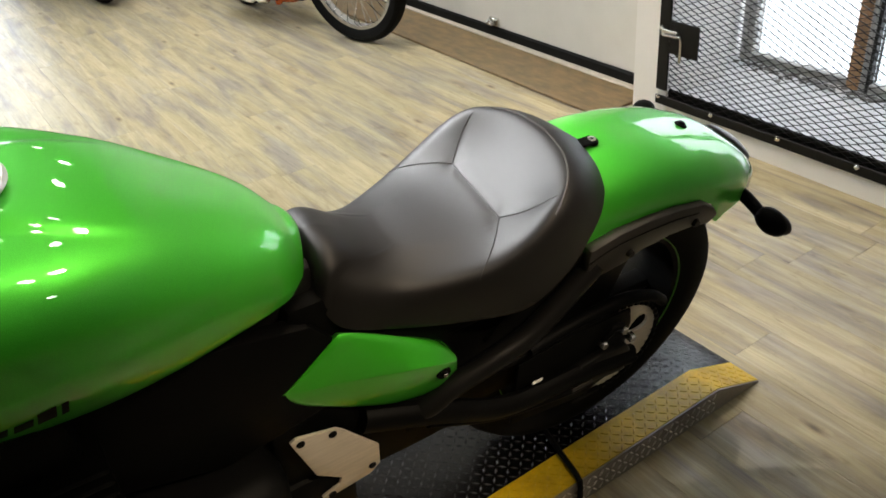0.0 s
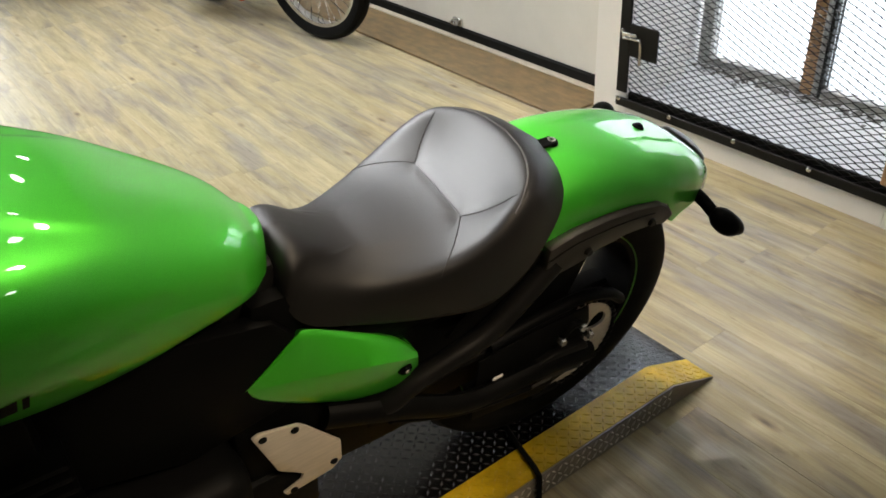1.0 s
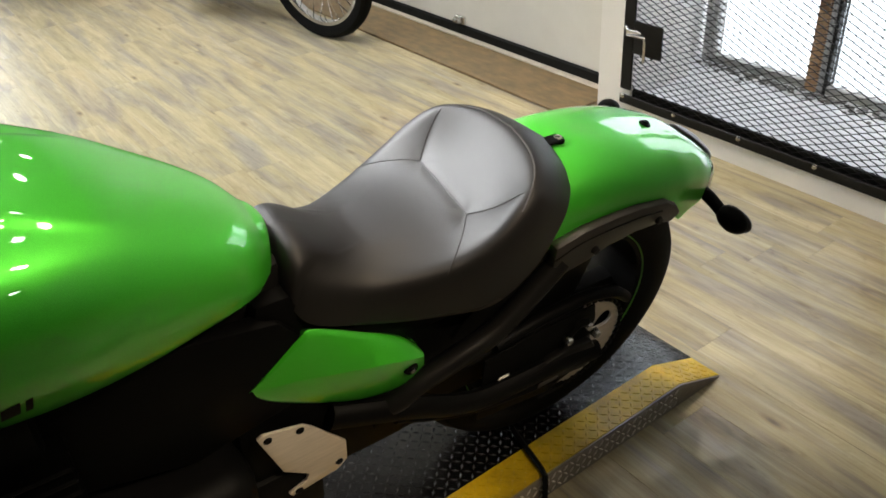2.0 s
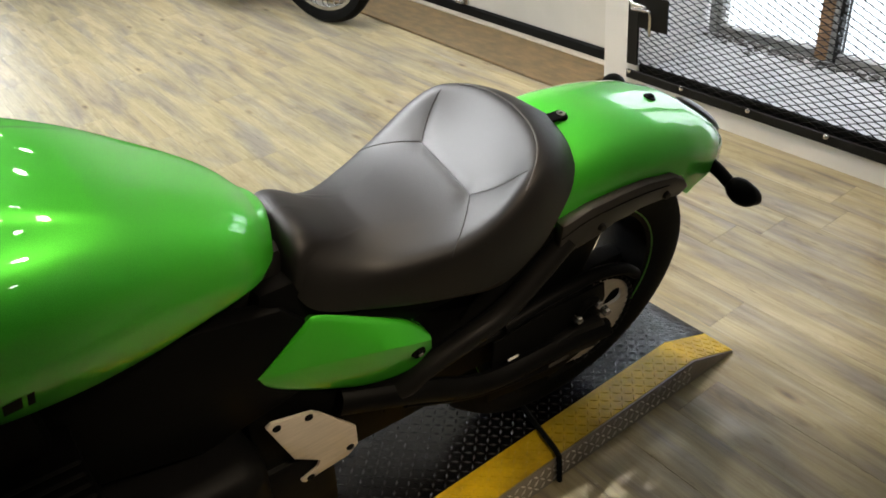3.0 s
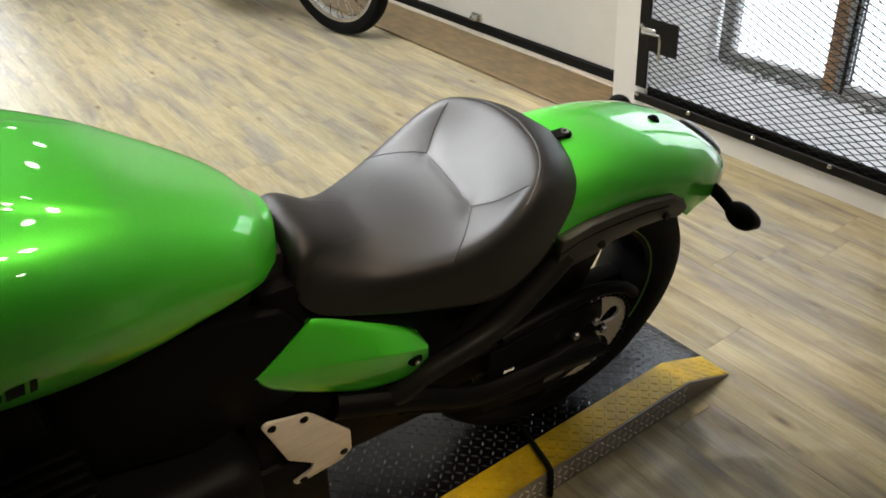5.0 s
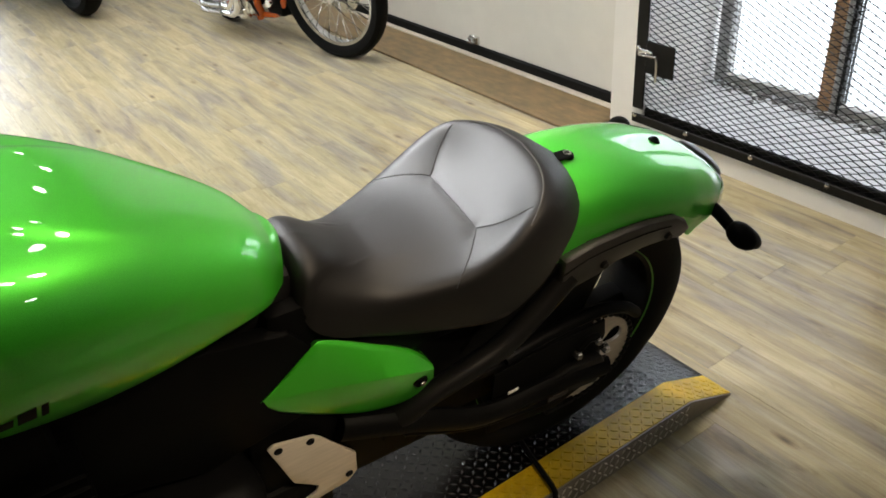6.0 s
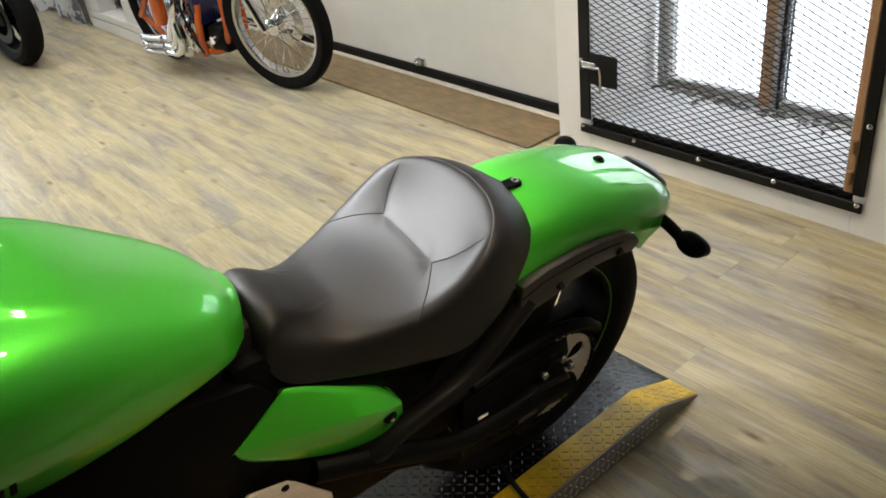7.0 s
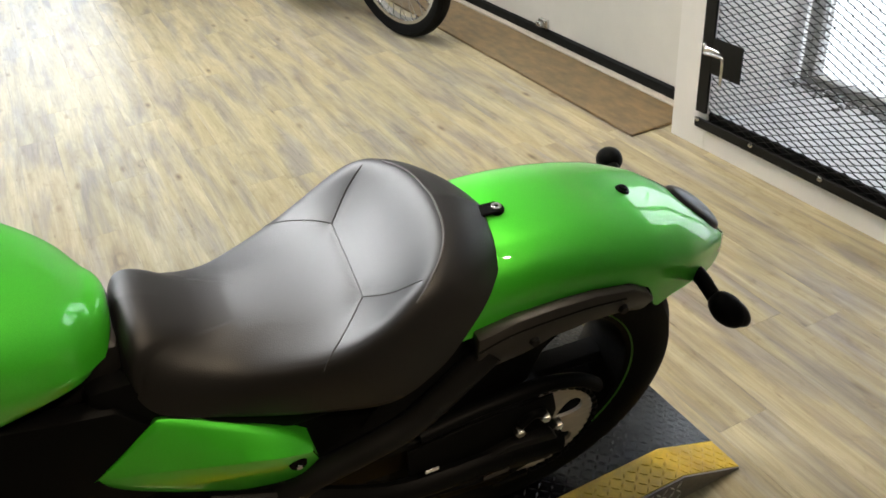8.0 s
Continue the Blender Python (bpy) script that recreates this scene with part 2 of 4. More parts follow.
def joined(out, b):
    me = bpy.data.meshes.new("tmp")
    b.to_mesh(me)
    b.free()
    out.from_mesh(me)
    bpy.data.meshes.remove(me)
    return out


def curve_points(pts, n=8, closed=False):
    """A smooth line through pts."""
    p = [Vector(q) for q in pts]
    out = []
    last = len(p) if closed else len(p) - 1
    for i in range(last):
        if closed:
            a, b, c, d = p[i - 1], p[i], p[(i + 1) % len(p)], p[(i + 2) % len(p)]
        else:
            a, b, c, d = p[max(i - 1, 0)], p[i], p[i + 1], p[min(i + 2, len(p) - 1)]
        for k in range(n):
            t = k / n
            out.append(0.5 * (2 * b + (c - a) * t + (2 * a - 5 * b + 4 * c - d) * t * t + (3 * b - a - 3 * c + d) * t ** 3))
    if not closed:
        out.append(p[-1])
    return out


def tube(pts, r, seg=10, n=6, smooth=True, bm=None, flat=1.0, end=None):
    """A round bar along pts; end: its radius at the far end; flat squeezes it across."""
    bm = bm or bmesh.new()
    line = curve_points(pts, n) if smooth and len(pts) > 2 else [Vector(p) for p in pts]
    up, rings = None, []
    for i, p in enumerate(line):
        d = (line[min(i + 1, len(line) - 1)] - line[max(i - 1, 0)]).normalized()
        if up is None:
            up = Vector((0, 0, 1)) if abs(d.z) < 0.9 else Vector((1, 0, 0))
        side = d.cross(up).normalized()
        up = side.cross(d).normalized()
        rr = r if end is None else r + (end - r) * i / (len(line) - 1)
        rings.append([bm.verts.new(p + rr * (math.cos(a) * flat * side + math.sin(a) * up)) for a in (2 * math.pi * k / seg for k in range(seg))])
    for a, b in zip(rings, rings[1:]):
        for k in range(seg):
            bm.faces.new((a[k], a[(k + 1) % seg], b[(k + 1) % seg], b[k]))
    bm.faces.new(rings[0])
    bm.faces.new(rings[-1][::-1])
    return bm


def lathe(profile, m, seg=48, closed=True, bm=None):
    """Turns (radius, height) round the y axis of the pose m."""
    bm = bm or bmesh.new()
    rings = [[bm.verts.new(m @ Vector((r * math.cos(a), h, r * math.sin(a)))) for r, h in profile] for a in (2 * math.pi * k / seg for k in range(seg))]
    n = len(profile)
    for i in range(seg):
        a, b = rings[i], rings[(i + 1) % seg]
        for k in range(n if closed else n - 1):
            f = (a[k], a[(k + 1) % n], b[(k + 1) % n], b[k])
            bm.faces.new(f)
    bmesh.ops.remove_doubles(bm, verts=bm.verts, dist=1e-5)
    return bm


def sheet(rows, closed=False, bm=None, caps=False):
    """A surface through rows of points; closed joins each row's end to its start."""
    bm = bm or bmesh.new()
    g = [[bm.verts.new(p) for p in row] for row in rows]
    n = len(g[0])
    for a, b in zip(g, g[1:]):
        for k in range(n if closed else n - 1):
            bm.faces.new((a[k], a[(k + 1) % n], b[(k + 1) % n], b[k]))
    if caps:
        bm.faces.new(g[0])
        bm.faces.new(g[-1][::-1])
    bmesh.ops.remove_doubles(bm, verts=bm.verts, dist=1e-5)
    return bm


def plate(outline, y0, y1, bevel=0.0, bm=None):
    """A flat plate in the x-z plane between two depths."""
    out = bm or bmesh.new()
    b = bmesh.new()
    f = b.faces.new([b.verts.new((x, y0, z)) for x, z in outline])
    r = bmesh.ops.extrude_face_region(b, geom=[f])
    bmesh.ops.translate(b, vec=(0, y1 - y0, 0), verts=[v for v in r["geom"] if isinstance(v, bmesh.types.BMVert)])
    if bevel:
        bmesh.ops.bevel(b, geom=b.edges[:], offset=bevel, segments=2, affect="EDGES", profile=0.5)
    return joined(out, b)


def thickened(bm, t):
    bmesh.ops.recalc_face_normals(bm, faces=bm.faces)
    bmesh.ops.solidify(bm, geom=bm.faces[:], thickness=t)
    return bm


def ball(centre, radii, seg=20, rings=12, turn=None, bm=None):
    out = bm or bmesh.new()
    b = bmesh.new()
    bmesh.ops.create_uvsphere(b, u_segments=seg, v_segments=rings, radius=1.0)
    m = Matrix.Translation(centre) @ (turn or Matrix()) @ Matrix.Diagonal((*radii, 1))
    bmesh.ops.transform(b, matrix=m, verts=b.verts)
    return joined(out, b)


def spline(xs, ys, x):
    """A smooth value at x through the stations xs."""
    i = max(0, min(len(xs) - 2, sum(1 for q in xs if q <= x) - 1))
    t = (x - xs[i]) / (xs[i + 1] - xs[i])

    def slope(k):
        a, b = max(k - 1, 0), min(k + 1, len(xs) - 1)
        return (ys[b] - ys[a]) / (xs[b] - xs[a])
    d = xs[i + 1] - xs[i]
    h = t * t * (3 - 2 * t)
    return ys[i] * (1 - h) + ys[i + 1] * h + d * (t * (1 - t) ** 2 * slope(i) - t * t * (1 - t) * slope(i + 1))


# ---- the room ----
X_GATE, X_DOOR, Y_EDGE = 2.40, 2.59, 2.215
X_LEFT, Y_BACK, Y_NEAR = -6.0, 8.6, -5.0
floor = setting("floor", box(X_LEFT, 2.75, Y_NEAR, Y_BACK, -0.12, -0.006), SUBFLOOR, "rustic tan and grey wood plank floor", "floor")
setting("ceiling", box(X_LEFT - 0.1, 3.6, Y_NEAR - 0.1, Y_BACK + 0.1, CEILING, CEILING + 0.1), CEILING_PAINT, "dark painted showroom ceiling with round spot lamps", "ceiling")
setting("wall_west", box(X_LEFT - 0.1, X_LEFT, Y_NEAR, Y_BACK, -0.12, CEILING), GREY_PAINT, "plain dark grey showroom wall", "wall")
setting("wall_south", box(X_LEFT - 0.1, 2.75, Y_NEAR - 0.1, Y_NEAR, -0.12, CEILING), GREY_PAINT, "plain dark grey showroom wall", "wall")
NX0, NX1, NZ0, NZ1 = -3.2, 1.3, 0.45, 2.35
bm = bmesh.new()
box(X_LEFT - 0.1, NX0, Y_BACK, Y_BACK + 0.14, -0.12, CEILING, 0, bm)
box(NX1, 2.75, Y_BACK, Y_BACK + 0.14, -0.12, CEILING, 0, bm)
box(NX0, NX1, Y_BACK + 0.001, Y_BACK + 0.139, -0.12, NZ0, 0, bm)
box(NX0, NX1, Y_BACK + 0.001, Y_BACK + 0.139, NZ1, CEILING, 0, bm)
setting("wall_north", bm, WHITE_PAINT, "white far showroom wall with a wide window", "wall")
shop = thing("window_2", Matrix.Translation((0, Y_BACK, 0)), "wide bright shop window in the far wall", "window", kind="structure")
for k in range(4):
    x = NX0 + (NX1 - NX0) * k / 3
    part("window_frame", box(x - 0.03, x + 0.03, 0.03, 0.09, NZ0 + 0.05, NZ1 - 0.05, 0.004), GREY_FRAME, shop)
    if k < 3:
        p = part("pane", box(x + 0.031, x + (NX1 - NX0) / 3 - 0.031, 0.058, 0.063, NZ0 + 0.05, NZ1 - 0.05), PANE, shop)
        p.visible_shadow = False
for z in (NZ0, NZ1 - 0.05):
    part("window_rail", box(NX0 - 0.03, NX1 + 0.03, 0.028, 0.092, z, z + 0.05, 0.004), GREY_FRAME, shop)
tagged(new("backdrop", mesh_of("backdrop", box(NX0 - 1.5, NX1 + 1.5, Y_BACK + 0.8, Y_BACK + 0.81, -0.4, 3.4), SHOP_DAY)), "overcast white daylight outside the shop window", "sky", "", "structure")

# wall with the barred window: solid round the opening
GY0, GY1, GZ0, GZ1 = 1.02, 2.045, 0.105, 1.40
bm = bmesh.new()
box(X_GATE, X_GATE + 0.34, GY1, Y_EDGE, -0.006, CEILING, 0.004, bm)
box(X_GATE, X_GATE + 0.34, Y_NEAR, GY0, -0.006, CEILING, 0.004, bm)
box(X_GATE + 0.001, X_GATE + 0.339, GY0, GY1, -0.006, GZ0 - 0.012, 0.0, bm)
box(X_GATE + 0.001, X_GATE + 0.339, GY0, GY1, GZ1, CEILING, 0.0, bm)
setting("wall_east", bm, WHITE_PAINT, "white painted wall round the barred window", "wall")
bm = box(X_DOOR + 0.02, X_DOOR + 0.16, Y_EDGE, 2.30, 0.0, CEILING)
box(X_DOOR + 0.02, X_DOOR + 0.16, 6.2, Y_BACK, 0.0, CEILING, 0, bm)
box(X_DOOR + 0.02, X_DOOR + 0.16, 2.30, 6.2, 2.45, CEILING, 0, bm)
setting("wall_door_side", bm, WHITE_PAINT, "white wall round the sectional garage door", "wall")

# sectional garage door
door = thing("door_1", Matrix.Translation((X_DOOR, 0, 0)), "closed cream sectional garage door with black bottom seal", "garage door", kind="structure")
z = 0.055
for hgt in (0.52, 0.58, 0.58, 0.72):
    part("panel", box(0.0, 0.045, 2.262, 6.18, z, z + hgt - 0.006, 0.006), DOOR_WHITE, door)
    z += hgt
part("bottom_seal", box(-0.012, 0.05, 2.25, 6.18, 0.006, 0.060, 0.008), SEAL, door, "black rubber bottom seal")
part("threshold_strip", box(-0.045, -0.010, 2.25, 6.18, 0.004, 0.014, 0.003), ALLOY, door, "worn metal threshold strip")
br = part("bottom_bracket", box(-0.020, -0.001, 3.29, 3.36, 0.066, 0.105, 0.004), STEEL, door, "small galvanised bracket")
part("roller", lathe([(0.0, -0.02), (0.014, -0.02), (0.014, 0.02), (0.0, 0.02)], Matrix.Translation((-0.03, 3.325, 0.085)), 14, False), STEEL, br)
tr = part("track", box(-0.05, -0.002, 2.24, 2.262, 0.05, 2.4, 0.003), ALLOY, door, "galvanised door track")
hb = part("hinge", box(-0.035, -0.001, 2.27, 2.33, 0.62, 0.70, 0.006), STEEL, door, "dark roller hinge")
part("hinge_roller", lathe([(0.0, -0.015), (0.022, -0.015), (0.022, 0.015), (0.0, 0.015)], Matrix.Translation((-0.045, 2.275, 0.66)), 16, False), BLACK_PLASTIC, hb)

# plywood sheet in front of the door
rows = []
for i in range(160):
    y = 2.25 + 3.93 * i / 159
    wob = 0.006 * math.sin(23 * y) + 0.004 * math.sin(61 * y + 1)
    rows.append([Vector((X_DOOR - 0.050 - 0.012 + wob, y, 0.012)), Vector((X_DOOR - 0.045 + wob, y, 0.022)), Vector((X_DOOR - 0.012, y, 0.024)), Vector((X_DOOR - 0.012, y, 0.006))])
part("sealant_bead", thickened(sheet(rows), 0.002), SILL_DUST, door, "crumbling pale sealant bead")
tagged(new("plywood_sheet", mesh_of("plywood_sheet", box(2.262, X_DOOR - 0.05, 2.262, 6.0, 0.0, 0.012, 0.003), PLY)), "long brown plywood strip lying before the garage door", "plywood strip")

# ---- the window recess ----
XW = 2.93
bm = box(X_GATE + 0.06, XW + 0.10, 0.90, 2.20, 0.0, 0.096, 0.004)
setting("window_sill", bm, SILL_DUST, "dusty white deep window sill", "window sill")
bm = box(X_GATE + 0.34, XW + 0.1, 2.17, 2.30, 0.0, 2.4)
box(X_GATE + 0.34, XW + 0.1, 0.55, 0.78, 0.0, 2.4, 0, bm)
box(X_GATE + 0.34, XW + 0.1, 0.78, 2.17, 2.2, 2.4, 0, bm)
setting("window_reveal", bm, WHITE_PAINT, "white painted window recess", "window reveal")
win = thing("window_1", Matrix.Translation((XW, 0, 0)), "bright window with brown wooden posts and grey frames", "window", kind="structure")
for y, w, mat_, nm in ((2.135, 0.030, GREY_FRAME, "pale grey window stile"), (2.103, 0.026, GREY_FRAME, "grey window stile"), (1.660, 0.048, RUSTY, "brown wooden post"), (1.610, 0.020, GREY_FRAME, "grey window stile"), (1.588, 0.014, GATE_STEEL, "dark window bead"), (1.05, 0.05, RUSTY, "brown wooden post")):
    part("window_frame", box(0.0, 0.06, y - w, y + w * 0.0 + 0.0, 0.096, 2.2, 0.004), mat_, win, nm)
part("bottom_rail", box(0.004, 0.056, 0.78, 2.10, 0.097, 0.128, 0.004), GREY_FRAME, win, "dirty grey bottom rail")
for a, b in ((2.168, 2.136), (2.076, 1.661), (1.573, 1.052), (0.998, 0.79)):
    p = part("pane", box(0.028, 0.032, b, a, 0.13, 2.19), PANE, win)
    p.visible_shadow = False
rng = random.Random(3)
bm = bmesh.new()
for k in range(170):
    y, x, r = rng.uniform(1.0, 2.12), XW - abs(rng.gauss(0.0, 0.035)) - 0.012, rng.uniform(0.004, 0.013)
    b_ = bmesh.new()
    bmesh.ops.create_icosphere(b_, subdivisions=1, radius=r)
    for v in b_.verts:
        v.co = Vector((v.co.x * rng.uniform(0.7, 1.6) + x, v.co.y * rng.uniform(0.7, 1.8) + y, v.co.z * rng.uniform(0.3, 0.7) + 0.097 + r * 0.3))
    joined(bm, b_)
debris = tagged(new("debris", mesh_of("debris", bm, DEBRIS)), "grey dust and crumbs along the window sill", "debris", "", "stuff")
ob = new("backdrop", mesh_of("backdrop", box(XW + 0.62, XW + 0.63, -1.2, 4.2, -0.5, 3.4), DAYLIGHT))
tagged(ob, "overcast white daylight outside the window", "sky", "", "structure")

# ---- the security gate ----
gate = thing("security_gate", Matrix.Translation((X_GATE, 0, 0)), "black steel gate of expanded metal mesh bolted before the window", "security gate")
FY0, FY1, FZ0, FZ1 = 0.985, 2.09, 0.078, 1.44
part("bottom_bar", box(-0.012, -0.002, FY0, FY1, FZ0, FZ0 + 0.034, 0.002), GATE_STEEL, gate)
part("inner_bar", box(0.0105, 0.020, FY0 + 0.01, FY1 - 0.01, FZ0 + 0.020, FZ0 + 0.058, 0.002), GATE_STEEL, gate)
part("bar_flange", box(-0.0015, 0.010, FY0 + 0.01, FY1 - 0.01, FZ0 + 0.020, FZ0 + 0.026, 0.001), GATE_STEEL, gate)
part("top_bar", box(-0.012, -0.002, FY0, FY1, FZ1 - 0.056, FZ1, 0.002), GATE_STEEL, gate)
part("side_bar", box(-0.012, -0.002, FY1 - 0.050, FY1, FZ0 + 0.057, FZ1 - 0.057, 0.002), GATE_STEEL, gate)
part("side_bar", box(-0.012, -0.002, FY0, FY0 + 0.034, FZ0 + 0.057, FZ1 - 0.057, 0.002), GATE_STEEL, gate)
part("hinge_post", box(-0.006, 0.028, FY0 + 0.036, FY0 + 0.066, FZ0 + 0.058, FZ1 - 0.058, 0.004), RUSTY, gate, "rusty brown hinge post")
for z in (0.19, 0.29, 1.2):
    part("hinge", tube([(-0.014, FY0 + 0.05, z - 0.02), (-0.014, FY0 + 0.05, z + 0.02)], 0.010, 10), RUSTY, gate)
bolt = bmesh.new()
lathe([(0.0, -0.006), (0.005, -0.0055), (0.009, -0.002), (0.010, 0.001), (0.0, 0.001)], pose(0, 0, 0, 0, 0, -90), 12, False, bolt)
bolt_me = mesh_of("bolt", bolt, STEEL)
for y, z in ((2.075, 0.107), (1.829, 0.105), (1.553, 0.105), (1.27, 0.105), (1.0, 0.105), (2.075, 0.37), (1.0, 0.36), (2.075, 0.75), (1.0, 0.75)):
    o = new("bolt", bolt_me)
    o.parent = gate
    o.location = (-0.0135, y, z)

def expanded_mesh(y0, y1, z0, z1, long=0.050, short=0.0225):
    """Expanded metal: zigzag strands that meet at the knuckles."""
    verts, faces = [], []
    rows, cols = int((z1 - z0) / (short / 2)), int((y1 - y0) / (long / 2)) + 1
    for r in range(0, rows, 1):
        z = z0 + r * short / 2
        sgn = 1 if r % 2 == 0 else -1
        base = len(verts)
        for c in range(cols + 1):
            y = min(y1, y0 + c * long / 2)
            zz = z + sgn * (short / 4 - 0.0006) * (1 if c % 2 == 0 else -1)
            out = -0.0016 if (c % 2 == 0) == (sgn > 0) else 0.0016
            for dx, dz in ((-0.0016, -0.0012), (0.0016, -0.0012), (0.0016, 0.0012), (-0.0016, 0.0012)):
                verts.append((0.006 + dx + out, y, zz + dz))
        for c in range(cols):
            a, b = base + 4 * c, base + 4 * c + 4
            for k in range(4):
                faces.append((a + k, a + (k + 1) % 4, b + (k + 1) % 4, b + k))
    me = bpy.data.meshes.new("mesh_panel")
    me.from_pydata(verts, [], faces)
    me.materials.append(GATE_STEEL)
    o = new("mesh_panel", me)
    o.parent = gate
    return tagged(o, "black expanded metal mesh", "", "", "stuff")


expanded_mesh(FY0 + 0.03, FY1 - 0.04, FZ0 + 0.03, FZ1 - 0.04)
lk = part("lock_plate", box(-0.016, -0.0125, 1.905, 2.038, 0.285, 0.405, 0.003), GATE_STEEL, gate, "black steel lock plate")
part("hasp", box(-0.026, -0.0165, 2.00, 2.07, 0.345, 0.372, 0.004), STEEL, lk)
part("latch_pin", tube([(-0.03, 2.055, 0.352), (-0.03, 1.99, 0.358), (-0.032, 1.972, 0.348), (-0.032, 1.97, 0.268)], 0.0055, 8), STEEL, lk, "bent steel latch pin")

# ---- ceiling lamps, out of view, some added to brighten parts ----
def unseen_ceiling_lamp(x, y):
    t = thing("unseen_ceiling_lamp", Matrix.Translation((x, y, CEILING)), "round recessed ceiling spot lamp out of view, some added to brighten parts", "ceiling lamp", "ceiling spot lamps")
    part("trim_ring", lathe([(0.080, 0.0), (0.105, 0.0), (0.105, -0.012), (0.084, -0.018), (0.078, -0.012)], pose(0, 0, 0, 90), 28), WHITE_PAINT, t)
    part("lamp_glass", lathe([(0.0, -0.050), (0.03, -0.046), (0.055, -0.034), (0.070, -0.016), (0.076, -0.006), (0.076, -0.001), (0.0, -0.001)], pose(0, 0, 0, 90), 28, False), BULB, t)
    return t


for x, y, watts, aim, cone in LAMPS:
    unseen_ceiling_lamp(x, y)
    la = bpy.data.lights.new("unseen_lamp_light", "SPOT")
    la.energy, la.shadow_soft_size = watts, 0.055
    # Tint is chosen per target: cool seat sheen, warm near side, neutral floor.
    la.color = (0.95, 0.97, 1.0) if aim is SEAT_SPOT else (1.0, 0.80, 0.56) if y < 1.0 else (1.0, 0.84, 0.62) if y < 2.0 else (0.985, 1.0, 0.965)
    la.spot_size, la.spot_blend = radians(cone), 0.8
    lo = new("unseen_lamp_light", la)
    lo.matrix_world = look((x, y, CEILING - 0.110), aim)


# ---- the green motorcycle ----
BIKE = Matrix.Translation((1.035, 1.095, 0.066)) @ pose(0, 0, 0, 12, 0, -4) @ Matrix.Translation((-1.035, 0, 0))
bike = thing("motorcycle", BIKE, "lime green cruiser motorcycle with black solo seat, leaning on its stand", "motorcycle")

# tank: stations along the bike; top height, half width, height of the widest line, lower edge and its half width
TU = [-0.36, -0.22, -0.06, 0.08, 0.18, 0.27, 0.34, 0.397, 0.427, 0.449]
T_TOP = [0.89, 0.945, 0.970, 0.977, 0.958, 0.923, 0.882, 0.845, 0.822, 0.798]
T_HALF = [0.07, 0.140, 0.193, 0.201, 0.184, 0.156, 0.130, 0.106, 0.085, 0.056]
T_MID = [0.84, 0.855, 0.862, 0.858, 0.846, 0.824, 0.797, 0.767, 0.748, 0.734]
T_LOW = [0.82, 0.80, 0.785, 0.773, 0.760, 0.752, 0.746, 0.740, 0.736, 0.739]
T_LOWH = [0.05, 0.10, 0.148, 0.160, 0.154, 0.138, 0.118, 0.098, 0.080, 0.052]


def tank_rows():
    rows = []
    for i in range(61):
        u = TU[0] + (TU[-1] - TU[0]) * (1 - (1 - i / 60) ** 1.25)
        t, h, m, lo, lh = (spline(TU, q, u) for q in (T_TOP, T_HALF, T_MID, T_LOW, T_LOWH))
        crease = max(0.0, min(1.0, (0.29 - u) / 0.20)) * 0.0115
        steep = 0.0018 + 0.0042 * max(0.0, min(1.0, (0.27 - u) / 0.16))
        vc = spline([-0.36, 0.0, 0.126, 0.156, 0.18, 0.21, 0.24, 0.30, 0.46], [0.030, 0.050, 0.062, 0.072, 0.080, 0.086, 0.089, 0.090, 0.090], u)
        half = []
        for k in range(57):
            ang = k / 56 * math.pi / 2
            v, w = h * math.sin(ang) ** 0.80, m + (t - m) * math.cos(ang) ** 0.62
            dip = crease / (1 + math.exp(-(v - vc) / steep)) * max(0.0, 1 - max(0.0, v - vc) / 0.075) ** 1.5
            half.append((v, w - dip))
        half += [(h + (lh - h) * 0.20, m - 0.33 * (m - lo)), (h + (lh - h) * 0.56, m - 0.68 * (m - lo)), (lh, lo), (lh - 0.012, lo - 0.006), (lh * 0.6, lo + 0.01)]
        half = curve_points([(0, v, w) for v, w in half], 2)
        ring = [Vector((u, -p.y, p.z)) for p in half] + [Vector((u, p.y, p.z)) for p in half[::-1][:-1]]
        rows.append(ring)
    return rows


def shrink_end(rows, k, n=7):
    """Rounds the end of a loft over towards the middle of its last ring."""
    c = sum(rows[-1], Vector()) / len(rows[-1])
    for j in range(1, n + 1):
        a = math.pi / 4 * (1 + j / n)
        rows.append([c + (p - c) * math.cos(a) * math.sqrt(2) + Vector((k * (math.sin(a) - math.sqrt(0.5)), 0, 0)) for p in rows[60]])
    return rows


tank = part("fuel_tank", sheet(shrink_end(tank_rows(), 0.062), True, caps=False), GREEN, bike, "lime green metallic fuel tank", 50)
FLANK = BVHTree.FromPolygons([v.co for v in tank.data.vertices], [p.vertices for p in tank.data.polygons])


def flank_bar(u0, u1, w0, w1):
    rows = []
    for i in range(4):
        u = u0 + (u1 - u0) * i / 3
        row = []
        for k in range(4):
            hit = FLANK.ray_cast(Vector((u + 0.004 * k / 3, -0.5, w0 + (w1 - w0) * k / 3)), Vector((0, 1, 0)))[0]
            row.append(hit + Vector((0, -0.0006, 0)))
        rows.append(row)
    return thickened(sheet(rows), 0.0004)


for k, (u0, u1) in enumerate(((-0.062, -0.040), (-0.034, -0.012), (-0.006, 0.018), (0.026, 0.046), (0.051, 0.070), (0.075, 0.094), (0.099, 0.117), (0.121, 0.139), (0.1435, 0.1505))):
    w0 = spline([-0.07, 0.05, 0.15], [0.808, 0.803, 0.794], u0)
    part("lettering_bar", flank_bar(u0, u1, w0, w0 + (0.026 if k in (0, 7, 8) else 0.019)), LETTER, tank)
